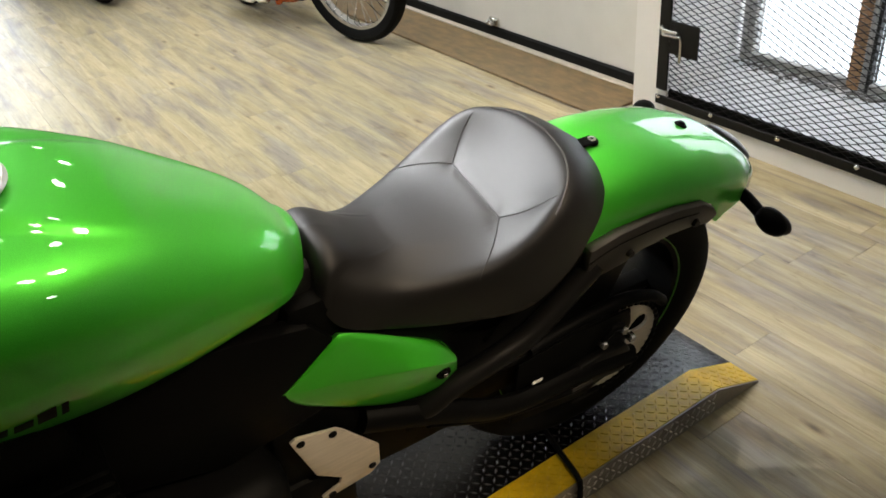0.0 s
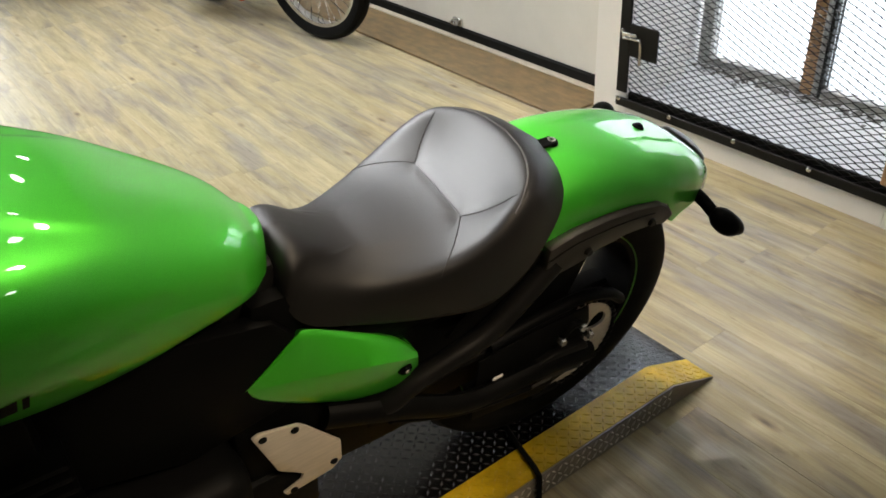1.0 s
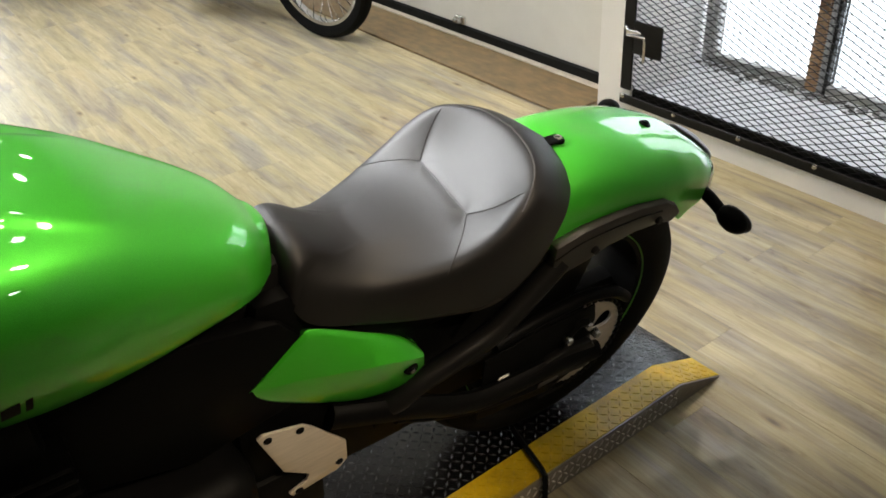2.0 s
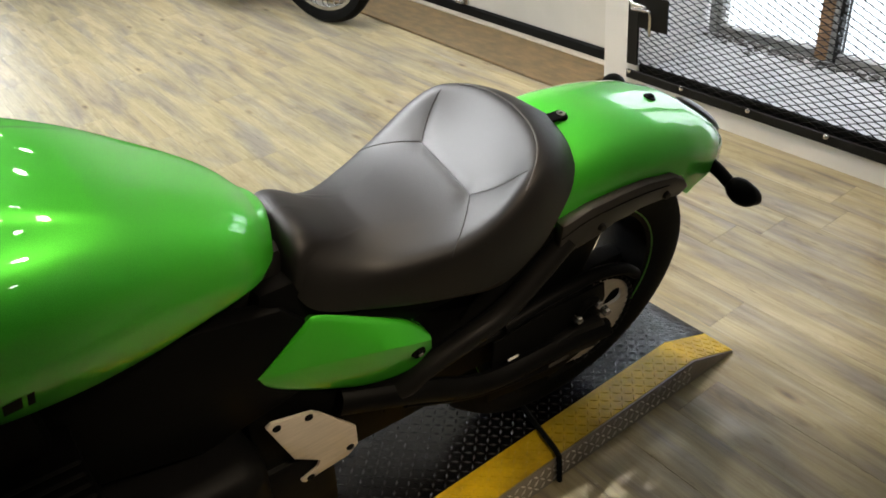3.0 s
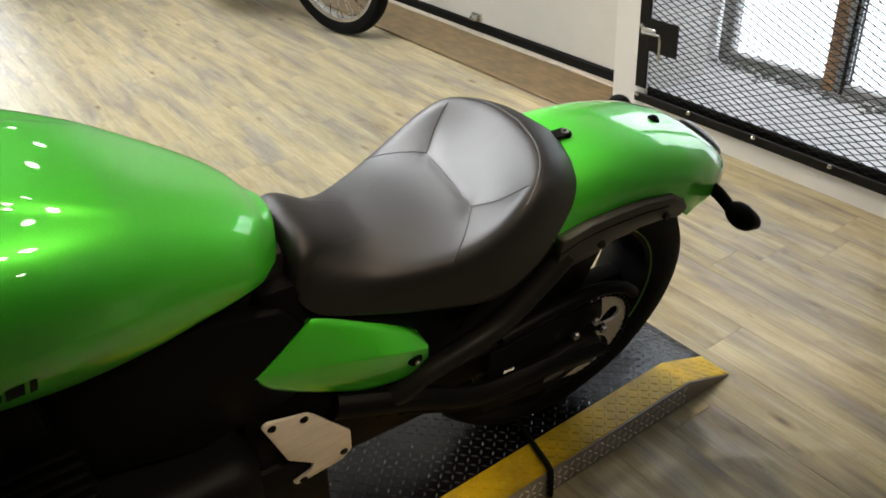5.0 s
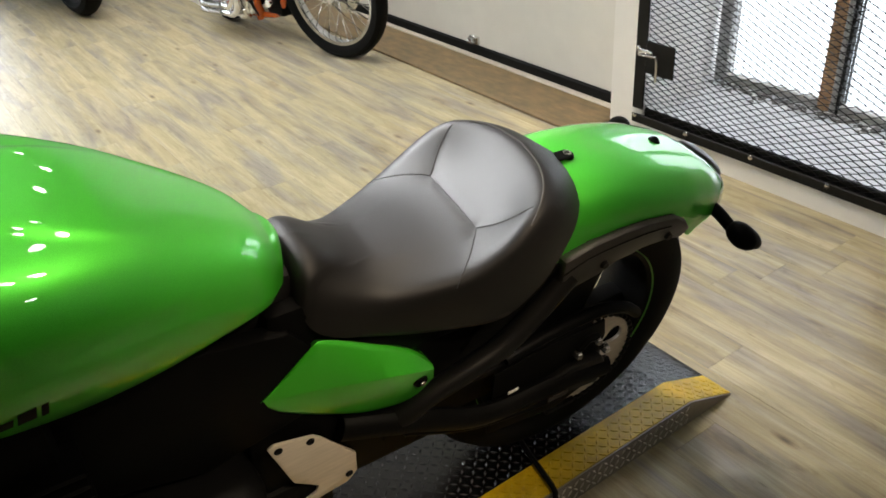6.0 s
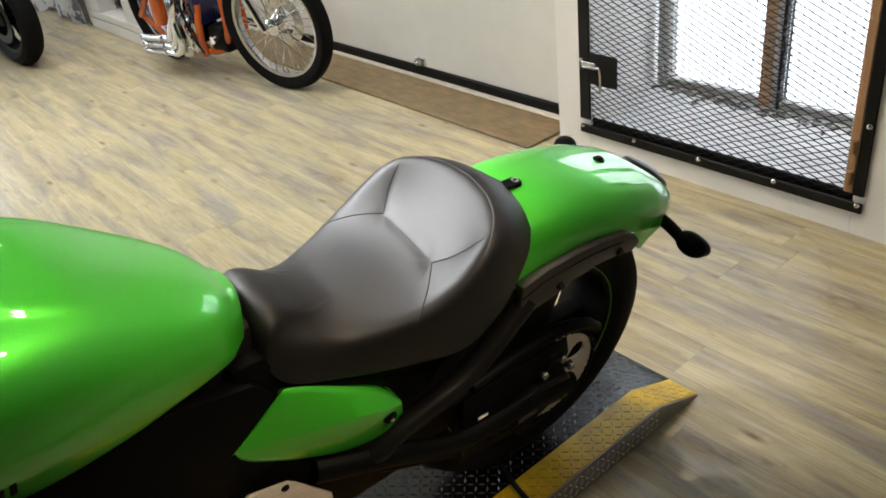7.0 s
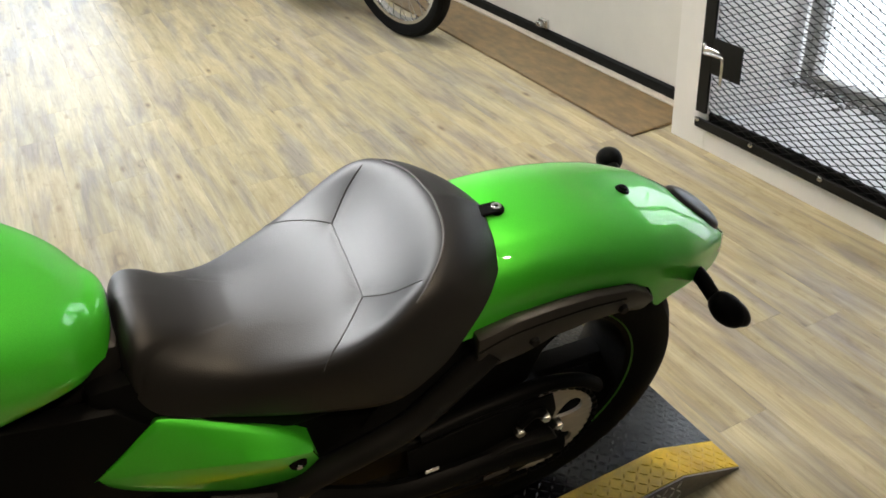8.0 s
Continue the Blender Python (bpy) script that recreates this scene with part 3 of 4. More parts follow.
cap_m = Matrix.Translation((0.121, 0.0, 0.9755)) @ pose(0, 0, 0, 0, 8, 0)
part("fuel_cap_ring", lathe([(0.034, -0.004), (0.055, -0.004), (0.057, 0.000), (0.053, 0.005), (0.037, 0.004), (0.034, 0.001)], cap_m @ pose(0, 0, 0, 90), 48), RING, tank, "polished filler cap ring")
fc = part("fuel_cap", lathe([(0.0, 0.003), (0.030, 0.003), (0.034, 0.001), (0.034, -0.004), (0.0, -0.004)], cap_m @ pose(0, 0, 0, 90), 36, False), CAP_GREY, tank, "grey filler cap with key slot")
part("key_slot", box(-0.0016, 0.0016, -0.010, 0.010, 0.0030, 0.0038, 0.0), BLACK_PLASTIC, fc).matrix_local = cap_m
for k in range(6):
    m = cap_m @ pose(0, 0, 0, 0, 0, 60 * k + 20) @ Matrix.Translation((0.045, 0, 0.0045))
    part("ring_screw", lathe([(0.0, 0.002), (0.0022, 0.002), (0.0028, 0.0), (0.0, 0.0)], m @ pose(0, 0, 0, 90), 10, False), ALLOY, fc)

# seat: a ridge line round the dish and a lower edge, both half outlines from nose to tail
RIDGE = [(0.490, 0.0, 0.770), (0.495, 0.05, 0.760), (0.515, 0.082, 0.716), (0.57, 0.100, 0.690), (0.63, 0.124, 0.693), (0.69, 0.144, 0.710), (0.745, 0.149, 0.739), (0.795, 0.132, 0.770), (0.833, 0.100, 0.781), (0.856, 0.055, 0.787), (0.864, 0.0, 0.789)]
EDGE = [(0.459, 0.0, 0.715), (0.461, 0.066, 0.692), (0.484, 0.092, 0.652), (0.56, 0.106, 0.622), (0.66, 0.128, 0.602), (0.75, 0.146, 0.597), (0.813, 0.148, 0.634), (0.852, 0.141, 0.672), (0.896, 0.118, 0.708), (0.934, 0.068, 0.724), (0.955, 0.0, 0.728)]


def full_ring(half, n=11):
    line = curve_points(half, n)
    return [Vector((p.x, -p.y, p.z)) for p in line] + [p for p in line[-2:0:-1]]


def seat_height(u, v):
    """The dish inside the ridge: low in the middle, rising to nose and back rest."""
    c = spline([0.46, 0.508, 0.56, 0.64, 0.70, 0.75, 0.80, 0.835, 0.875], [0.790, 0.738, 0.714, 0.709, 0.711, 0.722, 0.746, 0.767, 0.793], u)
    return c + spline([0.45, 0.56, 0.64, 0.72, 0.80, 0.875], [-2.2, -2.0, -1.2, -0.2, 0.5, 0.5], u) * v * v


def seam_dip(u, v):
    """The vinyl is drawn in along the seams, most where they meet."""
    dip = 0.0
    for a, b in SEAMS:
        a, b, q = Vector(a), Vector(b), Vector((u, v))
        t = max(0.0, min(1.0, (q - a).dot(b - a) / (b - a).length_squared))
        d = (q - a.lerp(b, t)).length
        dip = max(dip, 0.0028 * math.exp(-(d / 0.008) ** 2) * (1 - 0.6 * t))
    for a in (ST1, ST2):
        d = (Vector((u, v)) - Vector(a)).length
        dip = max(dip, 0.0040 * math.exp(-(d / 0.016) ** 2))
    return dip


ST1, ST2 = (0.752, 0.070), (0.746, -0.067)
SEAMS = [(ST1, (0.749, 0.0)), (ST2, (0.749, 0.0)), (ST1, (0.812, 0.110)), (ST2, (0.806, -0.116)), (ST1, (0.672, 0.128)), (ST2, (0.672, -0.134))]


def seat_rows():
    ridge, edge = full_ring(RIDGE), full_ring(EDGE)
    rows = []
    mid = Vector((0.70, 0.0, 0))
    for k in range(1, 46):
        f = k / 46
        row = []
        for p in ridge:
            q = mid + (Vector((p.x, p.y, 0)) - mid) * f
            b = f ** 6
            z = (seat_height(q.x, q.y) - seam_dip(q.x, q.y)) * (1 - b) + p.z * b
            row.append(Vector((q.x, q.y, z)))
        rows.append(row)
    rows.append([p.copy() for p in ridge])
    for f, drop, push in ((0.03, 0.000, 0.003), (0.07, 0.001, 0.006), (0.12, 0.001, 0.009), (0.18, 0.001, 0.012), (0.25, 0.001, 0.014), (0.34, 0.001, 0.014), (0.45, 0.001, 0.013), (0.60, 0.001, 0.011), (0.77, 0.0, 0.008), (0.92, 0.0, 0.003), (1.0, 0.0, 0.0)):
        row = []
        for p, e in zip(ridge, edge):
            nose = max(0.0, min(1.0, (0.53 - p.x) / 0.03))
            q = p.lerp(e, f)
            turn = f * math.pi / 2
            q = q.lerp(Vector((p.x + (e.x - p.x) * math.sin(turn), p.y + (e.y - p.y) * math.sin(turn), p.z + (e.z - p.z) * (1 - math.cos(turn)))), nose)
            out = Vector((q.x - 0.69, q.y * 1.6, 0)).normalized()
            row.append(q + out * push + Vector((0, 0, drop)))
        rows.append(row)
    rows.append([Vector((0.69 + (p.x - 0.69) * 0.94, p.y * 0.92, p.z - 0.008)) for p in edge])
    soft = [0.5 if p.x < 0.50 else max(0.12, min(1.0, (0.83 - p.x) / 0.10)) for p in ridge]
    for _ in range(34):
        old = [[p.copy() for p in row] for row in rows]
        for k in range(24, len(rows) - 2):
            for i, s in enumerate(soft):
                rows[k][i] = old[k][i].lerp((old[k - 1][i] + old[k + 1][i]) / 2, 0.9 * s)
    return rows


SEAT_ROWS = seat_rows()
bm = sheet(SEAT_ROWS, True)
bmesh.ops.holes_fill(bm, edges=[e for e in bm.edges if e.is_boundary and max(v.co.z for v in e.verts) > 0.66 and abs(e.verts[0].co.x - 0.70) < 0.03])
TOP = BVHTree.FromBMesh(bm)
seat = part("seat", bm, VINYL, bike, "black grained vinyl solo seat with stitched seams", 60)


def seam(a, b, n=14):
    line = []
    for k in range(n + 1):
        u, v = a[0] + (b[0] - a[0]) * k / n, a[1] + (b[1] - a[1]) * k / n
        v += 0.006 * math.sin(math.pi * k / n) * (1 if v > 0 else -1)
        hit = TOP.ray_cast(Vector((u, v, 1.2)), Vector((0, 0, -1)))[0]
        line.append(hit + Vector((0, 0, 0.0002)))
    return tube(line, 0.0009, 6, smooth=False)


ridge_line = SEAT_ROWS[45]
n_ring = len(ridge_line)
part("piping", tube([p + Vector((0, 0, 0.0006)) for p in ridge_line[int(n_ring * 0.345):int(n_ring * 0.60)]], 0.0015, 6, smooth=False), PIPING, seat, "fine brown piping along the seat ridge")
for a, b in SEAMS:
    part("seam", seam(a, b), THREAD, seat)

# rear fender
FU = [0.78, 0.88, 0.96, 1.04, 1.10, 1.150, 1.168, 1.20, 1.24, 1.30, 1.35, 1.382]
F_TOP = [0.728, 0.742, 0.742, 0.731, 0.717, 0.702, 0.696, 0.683, 0.665, 0.624, 0.577, 0.545]
F_HALF = [0.108, 0.114, 0.118, 0.120, 0.121, 0.120, 0.119, 0.113, 0.104, 0.076, 0.044, 0.014]
F_LOW = [0.628, 0.638, 0.649, 0.646, 0.638, 0.628, 0.622, 0.612, 0.596, 0.562, 0.543, 0.538]
F_SKIRT = [0.618, 0.630, 0.641, 0.638, 0.630, 0.616, 0.570, 0.573, 0.573, 0.550, 0.538, 0.535]
bm_rows = []
for i in range(65):
    u = FU[0] + (FU[-1] - FU[0]) * i / 64
    t, h, lo = (spline(FU, q, u) for q in (F_TOP, F_HALF, F_LOW))
    row = []
    for k in range(25):
        a = (k / 24 * 2 - 1) * math.pi / 2
        sn, cs = math.sin(a), math.cos(a)
        row.append(Vector((u, h * math.copysign(abs(sn) ** 0.80, sn), lo + (t - lo) * abs(cs) ** 0.66)))
    sk = spline(FU, F_SKIRT, u)
    row = [Vector((u, -h - 0.001, sk)), Vector((u, -h - 0.001, (sk + lo) / 2))] + row + [Vector((u, h + 0.001, (sk + lo) / 2)), Vector((u, h + 0.001, sk))]
    bm_rows.append(row)
fender = part("rear_fender", thickened(sheet(bm_rows), 0.004), GREEN, bike, "lime green metallic rear fender", 50)


def mount_bolt(u, w, tilt, r=0.012, tab=0.0, v=0.0):
    """A rubber washer with a socket screw; the tab is the tongue that comes out from under the seat."""
    m = Matrix.Translation((u, v, w)) @ pose(0, 0, 0, 0, tilt, 0)
    p = part("seat_mount", lathe([(0.0, -0.003), (r * 1.1, -0.001), (r * 1.25, 0.001), (r * 1.25, 0.005), (0, 0.005)], m @ pose(0, 0, 0, -90), 20, False), BLACK_PLASTIC, bike, "black seat mount")
    part("mount_screw", lathe([(0.0, -0.003), (r * 0.30, -0.003), (r * 0.36, -0.0045), (r * 0.72, -0.004), (r * 0.80, -0.001), (0.0, -0.001)], m @ pose(0, 0, 0, -90), 14, False), STEEL if tab else BLACK_CAST, p)
    if tab:
        b = box(-tab, 0.004, -r * 1.15, r * 1.15, -0.0015, 0.003, 0.0012)
        part("tongue", b, BLACK_PLASTIC, p).matrix_local = m
    return p


mount_bolt(0.953, 0.7455, 2, 0.0095, 0.04, -0.012)
mount_bolt(1.166, 0.699, 16, 0.0088)
lamp = part("tail_lamp", ball((1.322, 0.012, 0.600), (0.066, 0.046, 0.016), turn=pose(0, 0, 0, 0, 41, 0)), LENS_DARK, bike, "dark smoked tail lamp")
part("tail_tab", box(1.355, 1.378, -0.022, 0.022, 0.520, 0.524, 0.001), BLACK_PLASTIC, bike)

for sgn, su, sv, sw_ in ((-1, 1.272, 0.160, 0.556), (1, 1.288, 0.196, 0.574)):
    turn = pose(0, 0, 0, 0, 0, -sgn * 25) @ pose(0, 0, 0, sgn * -24)
    sig = part("turn_signal", ball((su, sgn * sv, sw_), (0.023, 0.032, 0.022), turn=turn), BLACK_PLASTIC, bike, "black turn signal")
    part("stalk", tube([(1.255, sgn * 0.070, 0.580), (1.262, sgn * 0.105, 0.574), (su - 0.008, sgn * (sv - 0.016), sw_ + 0.005)], 0.013, 12, end=0.011), BLACK_PLASTIC, sig)
    part("signal_lens", ball((su + 0.010, sgn * (sv + 0.006), sw_ - 0.003), (0.016, 0.028, 0.0185), turn=turn), LENS_DARK, sig, "smoked turn signal lens")

# fender struts and frame rails on both sides
for sgn in (-1, 1):
    y0, y1 = sgn * 0.112, sgn * 0.134
    out = [(0.876, 0.642), (0.932, 0.654), (0.993, 0.656), (1.05, 0.653), (1.112, 0.641), (1.140, 0.622), (1.154, 0.602), (1.134, 0.588), (1.10, 0.598), (1.045, 0.602), (1.022, 0.598), (0.990, 0.597), (0.952, 0.583), (0.913, 0.578), (0.874, 0.574)]
    st = part("fender_strut", plate(out, y0, y1, 0.005), STRUT_PLASTIC, bike, "satin black fender strut")
    part("strut_seam", tube([(0.875, y1 + sgn * 0.0005, 0.618), (0.93, y1 + sgn * 0.0005, 0.634), (1.03, y1 + sgn * 0.0005, 0.636), (1.10, y1 + sgn * 0.0005, 0.628)], 0.0016, 6), BLACK_PAINT, st)
    for u, w in ((0.959, 0.605), (1.098, 0.609)):
        part("strut_bolt", lathe([(0.0, 0.006), (0.006, 0.006), (0.008, 0.0), (0.0, 0.0)], Matrix.Translation((u, y1, w)) @ pose(0, 0, 0, 180 if sgn < 0 else 0), 12, False), GATE_STEEL, st)
    part("frame_rail", tube([(0.90, sgn * 0.122, 0.600), (0.79, sgn * 0.128, 0.512), (0.715, sgn * 0.126, 0.480), (0.644, sgn * 0.120, 0.452), (0.60, sgn * 0.116, 0.425), (0.56, sgn * 0.095, 0.41)], 0.019, 12), BLACK_PAINT, bike)

COVER_TOP = [(0.386, 0.085, 0.562), (0.426, 0.088, 0.597), (0.468, 0.09, 0.634), (0.487, 0.09, 0.638), (0.542, 0.098, 0.611), (0.613, 0.112, 0.57), (0.646, 0.12, 0.532)]
COVER_CREASE = [(0.386, 0.088, 0.564), (0.42, 0.097, 0.563), (0.456, 0.107, 0.565), (0.481, 0.113, 0.563), (0.535, 0.128, 0.562), (0.599, 0.138, 0.55), (0.644, 0.131, 0.528)]
COVER_LOW = [(0.388, 0.085, 0.556), (0.412, 0.088, 0.527), (0.452, 0.092, 0.499), (0.49, 0.095, 0.477), (0.553, 0.102, 0.451), (0.619, 0.11, 0.45), (0.653, 0.116, 0.486)]
# side covers: top edge, crease and lower edge from the front tip to the screw
for sgn in (-1, 1):
    rws = []
    for a, b, d in zip(*(curve_points(q, 6) for q in (COVER_TOP, COVER_CREASE, COVER_LOW))):
        inner = (a + b + d) / 3
        prof = [a.lerp(inner, 0.30) + Vector((0, -0.030, 0)), a.lerp(inner, 0.06) + Vector((0, -0.008, 0)), a, a.lerp(b, 0.06) + Vector((0, 0.0035, 0.0)), a.lerp(b, 0.16) + Vector((0, 0.0045, 0.0)), a.lerp(b, 0.5) + Vector((0, 0.003, 0)), a.lerp(b, 0.97) + Vector((0, 0.0005, 0)), b.lerp(d, 0.03) + Vector((0, 0.0005, 0)), b.lerp(d, 0.5) + Vector((0, 0.002, 0)), b.lerp(d, 0.86) + Vector((0, 0.003, 0)), b.lerp(d, 0.95) + Vector((0, 0.002, 0)), d, d + Vector((0, -0.008, 0.001)), d + Vector((0, -0.04, 0.006))]
        rws.append([Vector((p.x, sgn * p.y, p.z)) for p in prof])
    cov = part("side_cover", sheet(rws, caps=True), GREEN, bike, "lime green side cover with a long crease", 32)
    part("cover_screw", lathe([(0.0, 0.008), (0.005, 0.008), (0.006, 0.004), (0.011, 0.004), (0.0125, 0.0), (0.0, 0.0)], Matrix.Translation((0.6225, sgn * 0.1285, 0.512)) @ pose(0, 0, 0, 180 if sgn < 0 else 0), 18, False), BLACK_PLASTIC, cov, "black ringed cover screw")
    part("screw_head", lathe([(0.0, 0.0092), (0.004, 0.009), (0.005, 0.007), (0.0, 0.007)], Matrix.Translation((0.6225, sgn * 0.1285, 0.512)) @ pose(0, 0, 0, 180 if sgn < 0 else 0), 12, False), STEEL, cov)

# rear wheel
AX = Matrix.Translation((1.012, 0.022, 0.314))
wheel = part("rear_wheel", lathe([(0.205, -0.062), (0.216, -0.066), (0.222, -0.060), (0.205, -0.040), (0.190, 0.0), (0.205, 0.040), (0.222, 0.060), (0.216, 0.066), (0.205, 0.062), (0.185, 0.02), (0.185, -0.02)], AX, 64), BLACK_CAST, bike, "black cast rear wheel with a lime rim line")
part("tyre", lathe([(0.214, -0.064), (0.235, -0.075), (0.262, -0.080), (0.285, -0.072), (0.302, -0.048), (0.310, -0.02), (0.312, 0.0), (0.310, 0.02), (0.302, 0.048), (0.285, 0.072), (0.262, 0.080), (0.235, 0.075), (0.214, 0.064)], AX, 72), RUBBER, wheel, "black road tyre")
for sgn in (-1, 1):
    part("rim_line", lathe([(0.2140, sgn * 0.0660), (0.2165, sgn * 0.0675), (0.2165, sgn * 0.066), (0.2140, sgn * 0.0645)], AX, 64), RIM_LINE, wheel, "lime green rim stripe")
part("hub", lathe([(0.0, -0.07), (0.04, -0.07), (0.05, -0.05), (0.045, 0.0), (0.05, 0.05), (0.04, 0.07), (0.0, 0.07)], AX, 24, False), BLACK_CAST, wheel)
for k in range(5):
    a = 2 * math.pi * (k + 0.80) / 5
    for da in (-0.16, 0.16):
        part("spoke", tube([AX @ Vector((0.045 * math.cos(a), 0.0, 0.045 * math.sin(a))), AX @ Vector((0.192 * math.cos(a + da), 0.0, 0.192 * math.sin(a + da)))], 0.017, 8, flat=1.5), BLACK_CAST, wheel)

part("brake_disc", lathe([(0.055, 0.070), (0.125, 0.070), (0.125, 0.075), (0.055, 0.075)], AX, 48), BLACK_CAST, wheel, "dark rear brake disc")

# drive side
SP = Matrix.Translation((1.004, -0.100, 0.314))


def sprocket_plate():
    """A flat toothed disc with five teardrop windows cut through it."""
    bm = bmesh.new()

    def loop(pts):
        vs = [bm.verts.new((x, -0.003, z)) for x, z in pts]
        return [bm.edges.new((a, b)) for a, b in zip(vs, vs[1:] + vs[:1])]
    edges = loop([((0.1085 + 0.0035 * (1 if k % 4 < 2 else -1)) * math.cos(2 * math.pi * k / 168), (0.1085 + 0.0035 * (1 if k % 4 < 2 else -1)) * math.sin(2 * math.pi * k / 168)) for k in range(168)])
    for k in range(5):
        c, out = 2 * math.pi * (k + 0.40) / 5, []
        for i in range(18):
            a = 2 * math.pi * i / 18
            r, w = 0.068 + 0.027 * math.cos(a), 0.030 * math.sin(a) * (0.62 + 0.38 * math.cos(a))
            out.append((r * math.cos(c) - w * math.sin(c), r * math.sin(c) + w * math.cos(c)))
        edges += loop(out)
    bmesh.ops.triangle_fill(bm, edges=edges, use_beauty=True)
    r = bmesh.ops.extrude_face_region(bm, geom=bm.faces[:])
    bmesh.ops.translate(bm, vec=(0, 0.006, 0), verts=[v for v in r["geom"] if isinstance(v, bmesh.types.BMVert)])
    bmesh.ops.transform(bm, matrix=SP, verts=bm.verts)
    return bm


sprk = part("sprocket", sprocket_plate(), ALLOY, bike, "tan alloy rear sprocket with teardrop windows")
part("sprocket_hub", lathe([(0.0, -0.012), (0.030, -0.012), (0.040, -0.004), (0.0, -0.004)], SP, 28, False), BLACK_CAST, sprk)
bm = bmesh.new()
for k in range(42):
    a = 2 * math.pi * k / 42
    m = SP @ pose(0, 0, 0, 0, math.degrees(a), 0) @ Matrix.Translation((0.112, 0, 0))
    b = box(-0.004, 0.004, -0.0085, 0.0085, -0.0055, 0.0055, 0.001)
    bmesh.ops.transform(b, matrix=m, verts=b.verts)
    joined(bm, b)
part("chain_loop", bm, BLACK_CAST, bike, "dark drive chain")
part("chain_cover", plate([(0.78, 0.415), (0.90, 0.428), (1.02, 0.428), (1.030, 0.385), (1.022, 0.335), (1.02, 0.285), (1.00, 0.25), (0.94, 0.225), (0.78, 0.25)], -0.1165, -0.1115, 0.0015), BLACK_PLASTIC, bike, "black inner chain cover")
for zz, u0 in ((0.108, 0.55), (-0.108, 0.93)):
    part("chain_run", box(u0, 1.0, -0.110, -0.094, 0.312 + zz - 0.008, 0.312 + zz + 0.008, 0.003), BLACK_CAST, bike, "dark drive chain")
part("chain_guard", tube([(0.80, -0.11, 0.440), (0.88, -0.11, 0.452), (0.945, -0.11, 0.455), (1.01, -0.11, 0.452), (1.07, -0.11, 0.430), (1.105, -0.11, 0.400)], 0.011, 12, flat=1.2), BLACK_PLASTIC, bike, "black chain guard")
for sgn in (-1, 1):
    sw = part("swingarm", tube([(0.50, sgn * 0.10, 0.44), (0.63, sgn * 0.122, 0.400), (0.76, sgn * 0.124, 0.332), (0.94, sgn * 0.124, 0.318), (1.04, sgn * 0.124, 0.300)], 0.024, 12, flat=0.7), BLACK_CAST, bike, "black tubular swingarm")
    part("axle_plate", plate([(0.88, 0.335), (0.95, 0.352), (1.02, 0.345), (1.045, 0.300), (1.02, 0.270), (0.92, 0.285)], sgn * 0.112, sgn * 0.132, 0.004), BLACK_PAINT, sw)
    for u, w in ((0.962, 0.372), (1.005, 0.388), (1.032, 0.352)):
        part("carrier_nut", lathe([(0.0, 0.014), (0.007, 0.014), (0.009, 0.011), (0.010, 0.0), (0.0, 0.0)], Matrix.Translation((u, sgn * 0.117, w)) @ pose(0, 0, 0, 180 if sgn < 0 else 0), 6, False), STEEL, sw, "bright hexagon nut")
    part("adjuster_arm", tube([(0.965, sgn * 0.118, 0.380), (0.985, sgn * 0.118, 0.398), (1.005, sgn * 0.118, 0.392)], 0.009, 8), BLACK_CAST, sw)
part("brake_line", tube([(0.60, -0.128, 0.395), (0.75, -0.128, 0.315), (0.95, -0.128, 0.275)], 0.007, 8), BLACK_PLASTIC, bike)

# bracket plate with holes and the dark engine mass
PB = [(0.382, 0.475), (0.392, 0.481), (0.454, 0.462), (0.467, 0.448), (0.522, 0.371), (0.523, 0.322), (0.505, 0.303), (0.425, 0.291), (0.419, 0.300), (0.450, 0.314), (0.455, 0.330), (0.442, 0.343), (0.415, 0.368)]
brk = part("footpeg_bracket", plate(PB, -0.108, -0.102, 0.0015), ALLOY, bike, "tan alloy bracket plate with bolt holes")
for u, w in ((0.447, 0.455), (0.508, 0.325), (0.397, 0.466), (0.436, 0.299)):
    part("bracket_bolt", lathe([(0.0, 0.001), (0.003, 0.001), (0.004, 0.0025), (0.006, 0.002), (0.007, 0.0), (0.0, 0.0)], Matrix.Translation((u, -0.1085, w)) @ pose(0, 0, 0, 180), 16, False), BLACK_CAST, brk)
eng = part("engine", box(-0.42, 0.37, -0.15, 0.15, 0.10, 0.44, 0.04, seg=3), BLACK_CAST, bike, "black engine block")
for k in range(9):
    part("cooling_fin", box(-0.30, 0.16, -0.145, 0.145, 0.44 + 0.024 * k, 0.448 + 0.024 * k, 0.003), BLACK_CAST, eng)
part("cylinder", box(-0.28, 0.14, -0.12, 0.12, 0.40, 0.74, 0.02, seg=2), BLACK_CAST, eng)
part("clutch_cover", lathe([(0.0, -0.05), (0.07, -0.05), (0.095, -0.03), (0.10, 0.02), (0.0, 0.02)], Matrix.Translation((0.16, -0.15, 0.30)), 32, False), BLACK_CAST, eng)
part("frame_spine", box(-0.30, 0.47, -0.055, 0.055, 0.66, 0.745, 0.02, seg=2), BLACK_PAINT, bike)
for sgn in (-1, 1):
    part("side_panel", plate([(-0.30, 0.80), (0.10, 0.755), (0.30, 0.705), (0.44, 0.675), (0.48, 0.62), (0.47, 0.50), (0.30, 0.46), (0.0, 0.55), (-0.30, 0.60)], sgn * 0.062, sgn * 0.090, 0.006), BLACK_PLASTIC, bike, "black plastic frame cover")
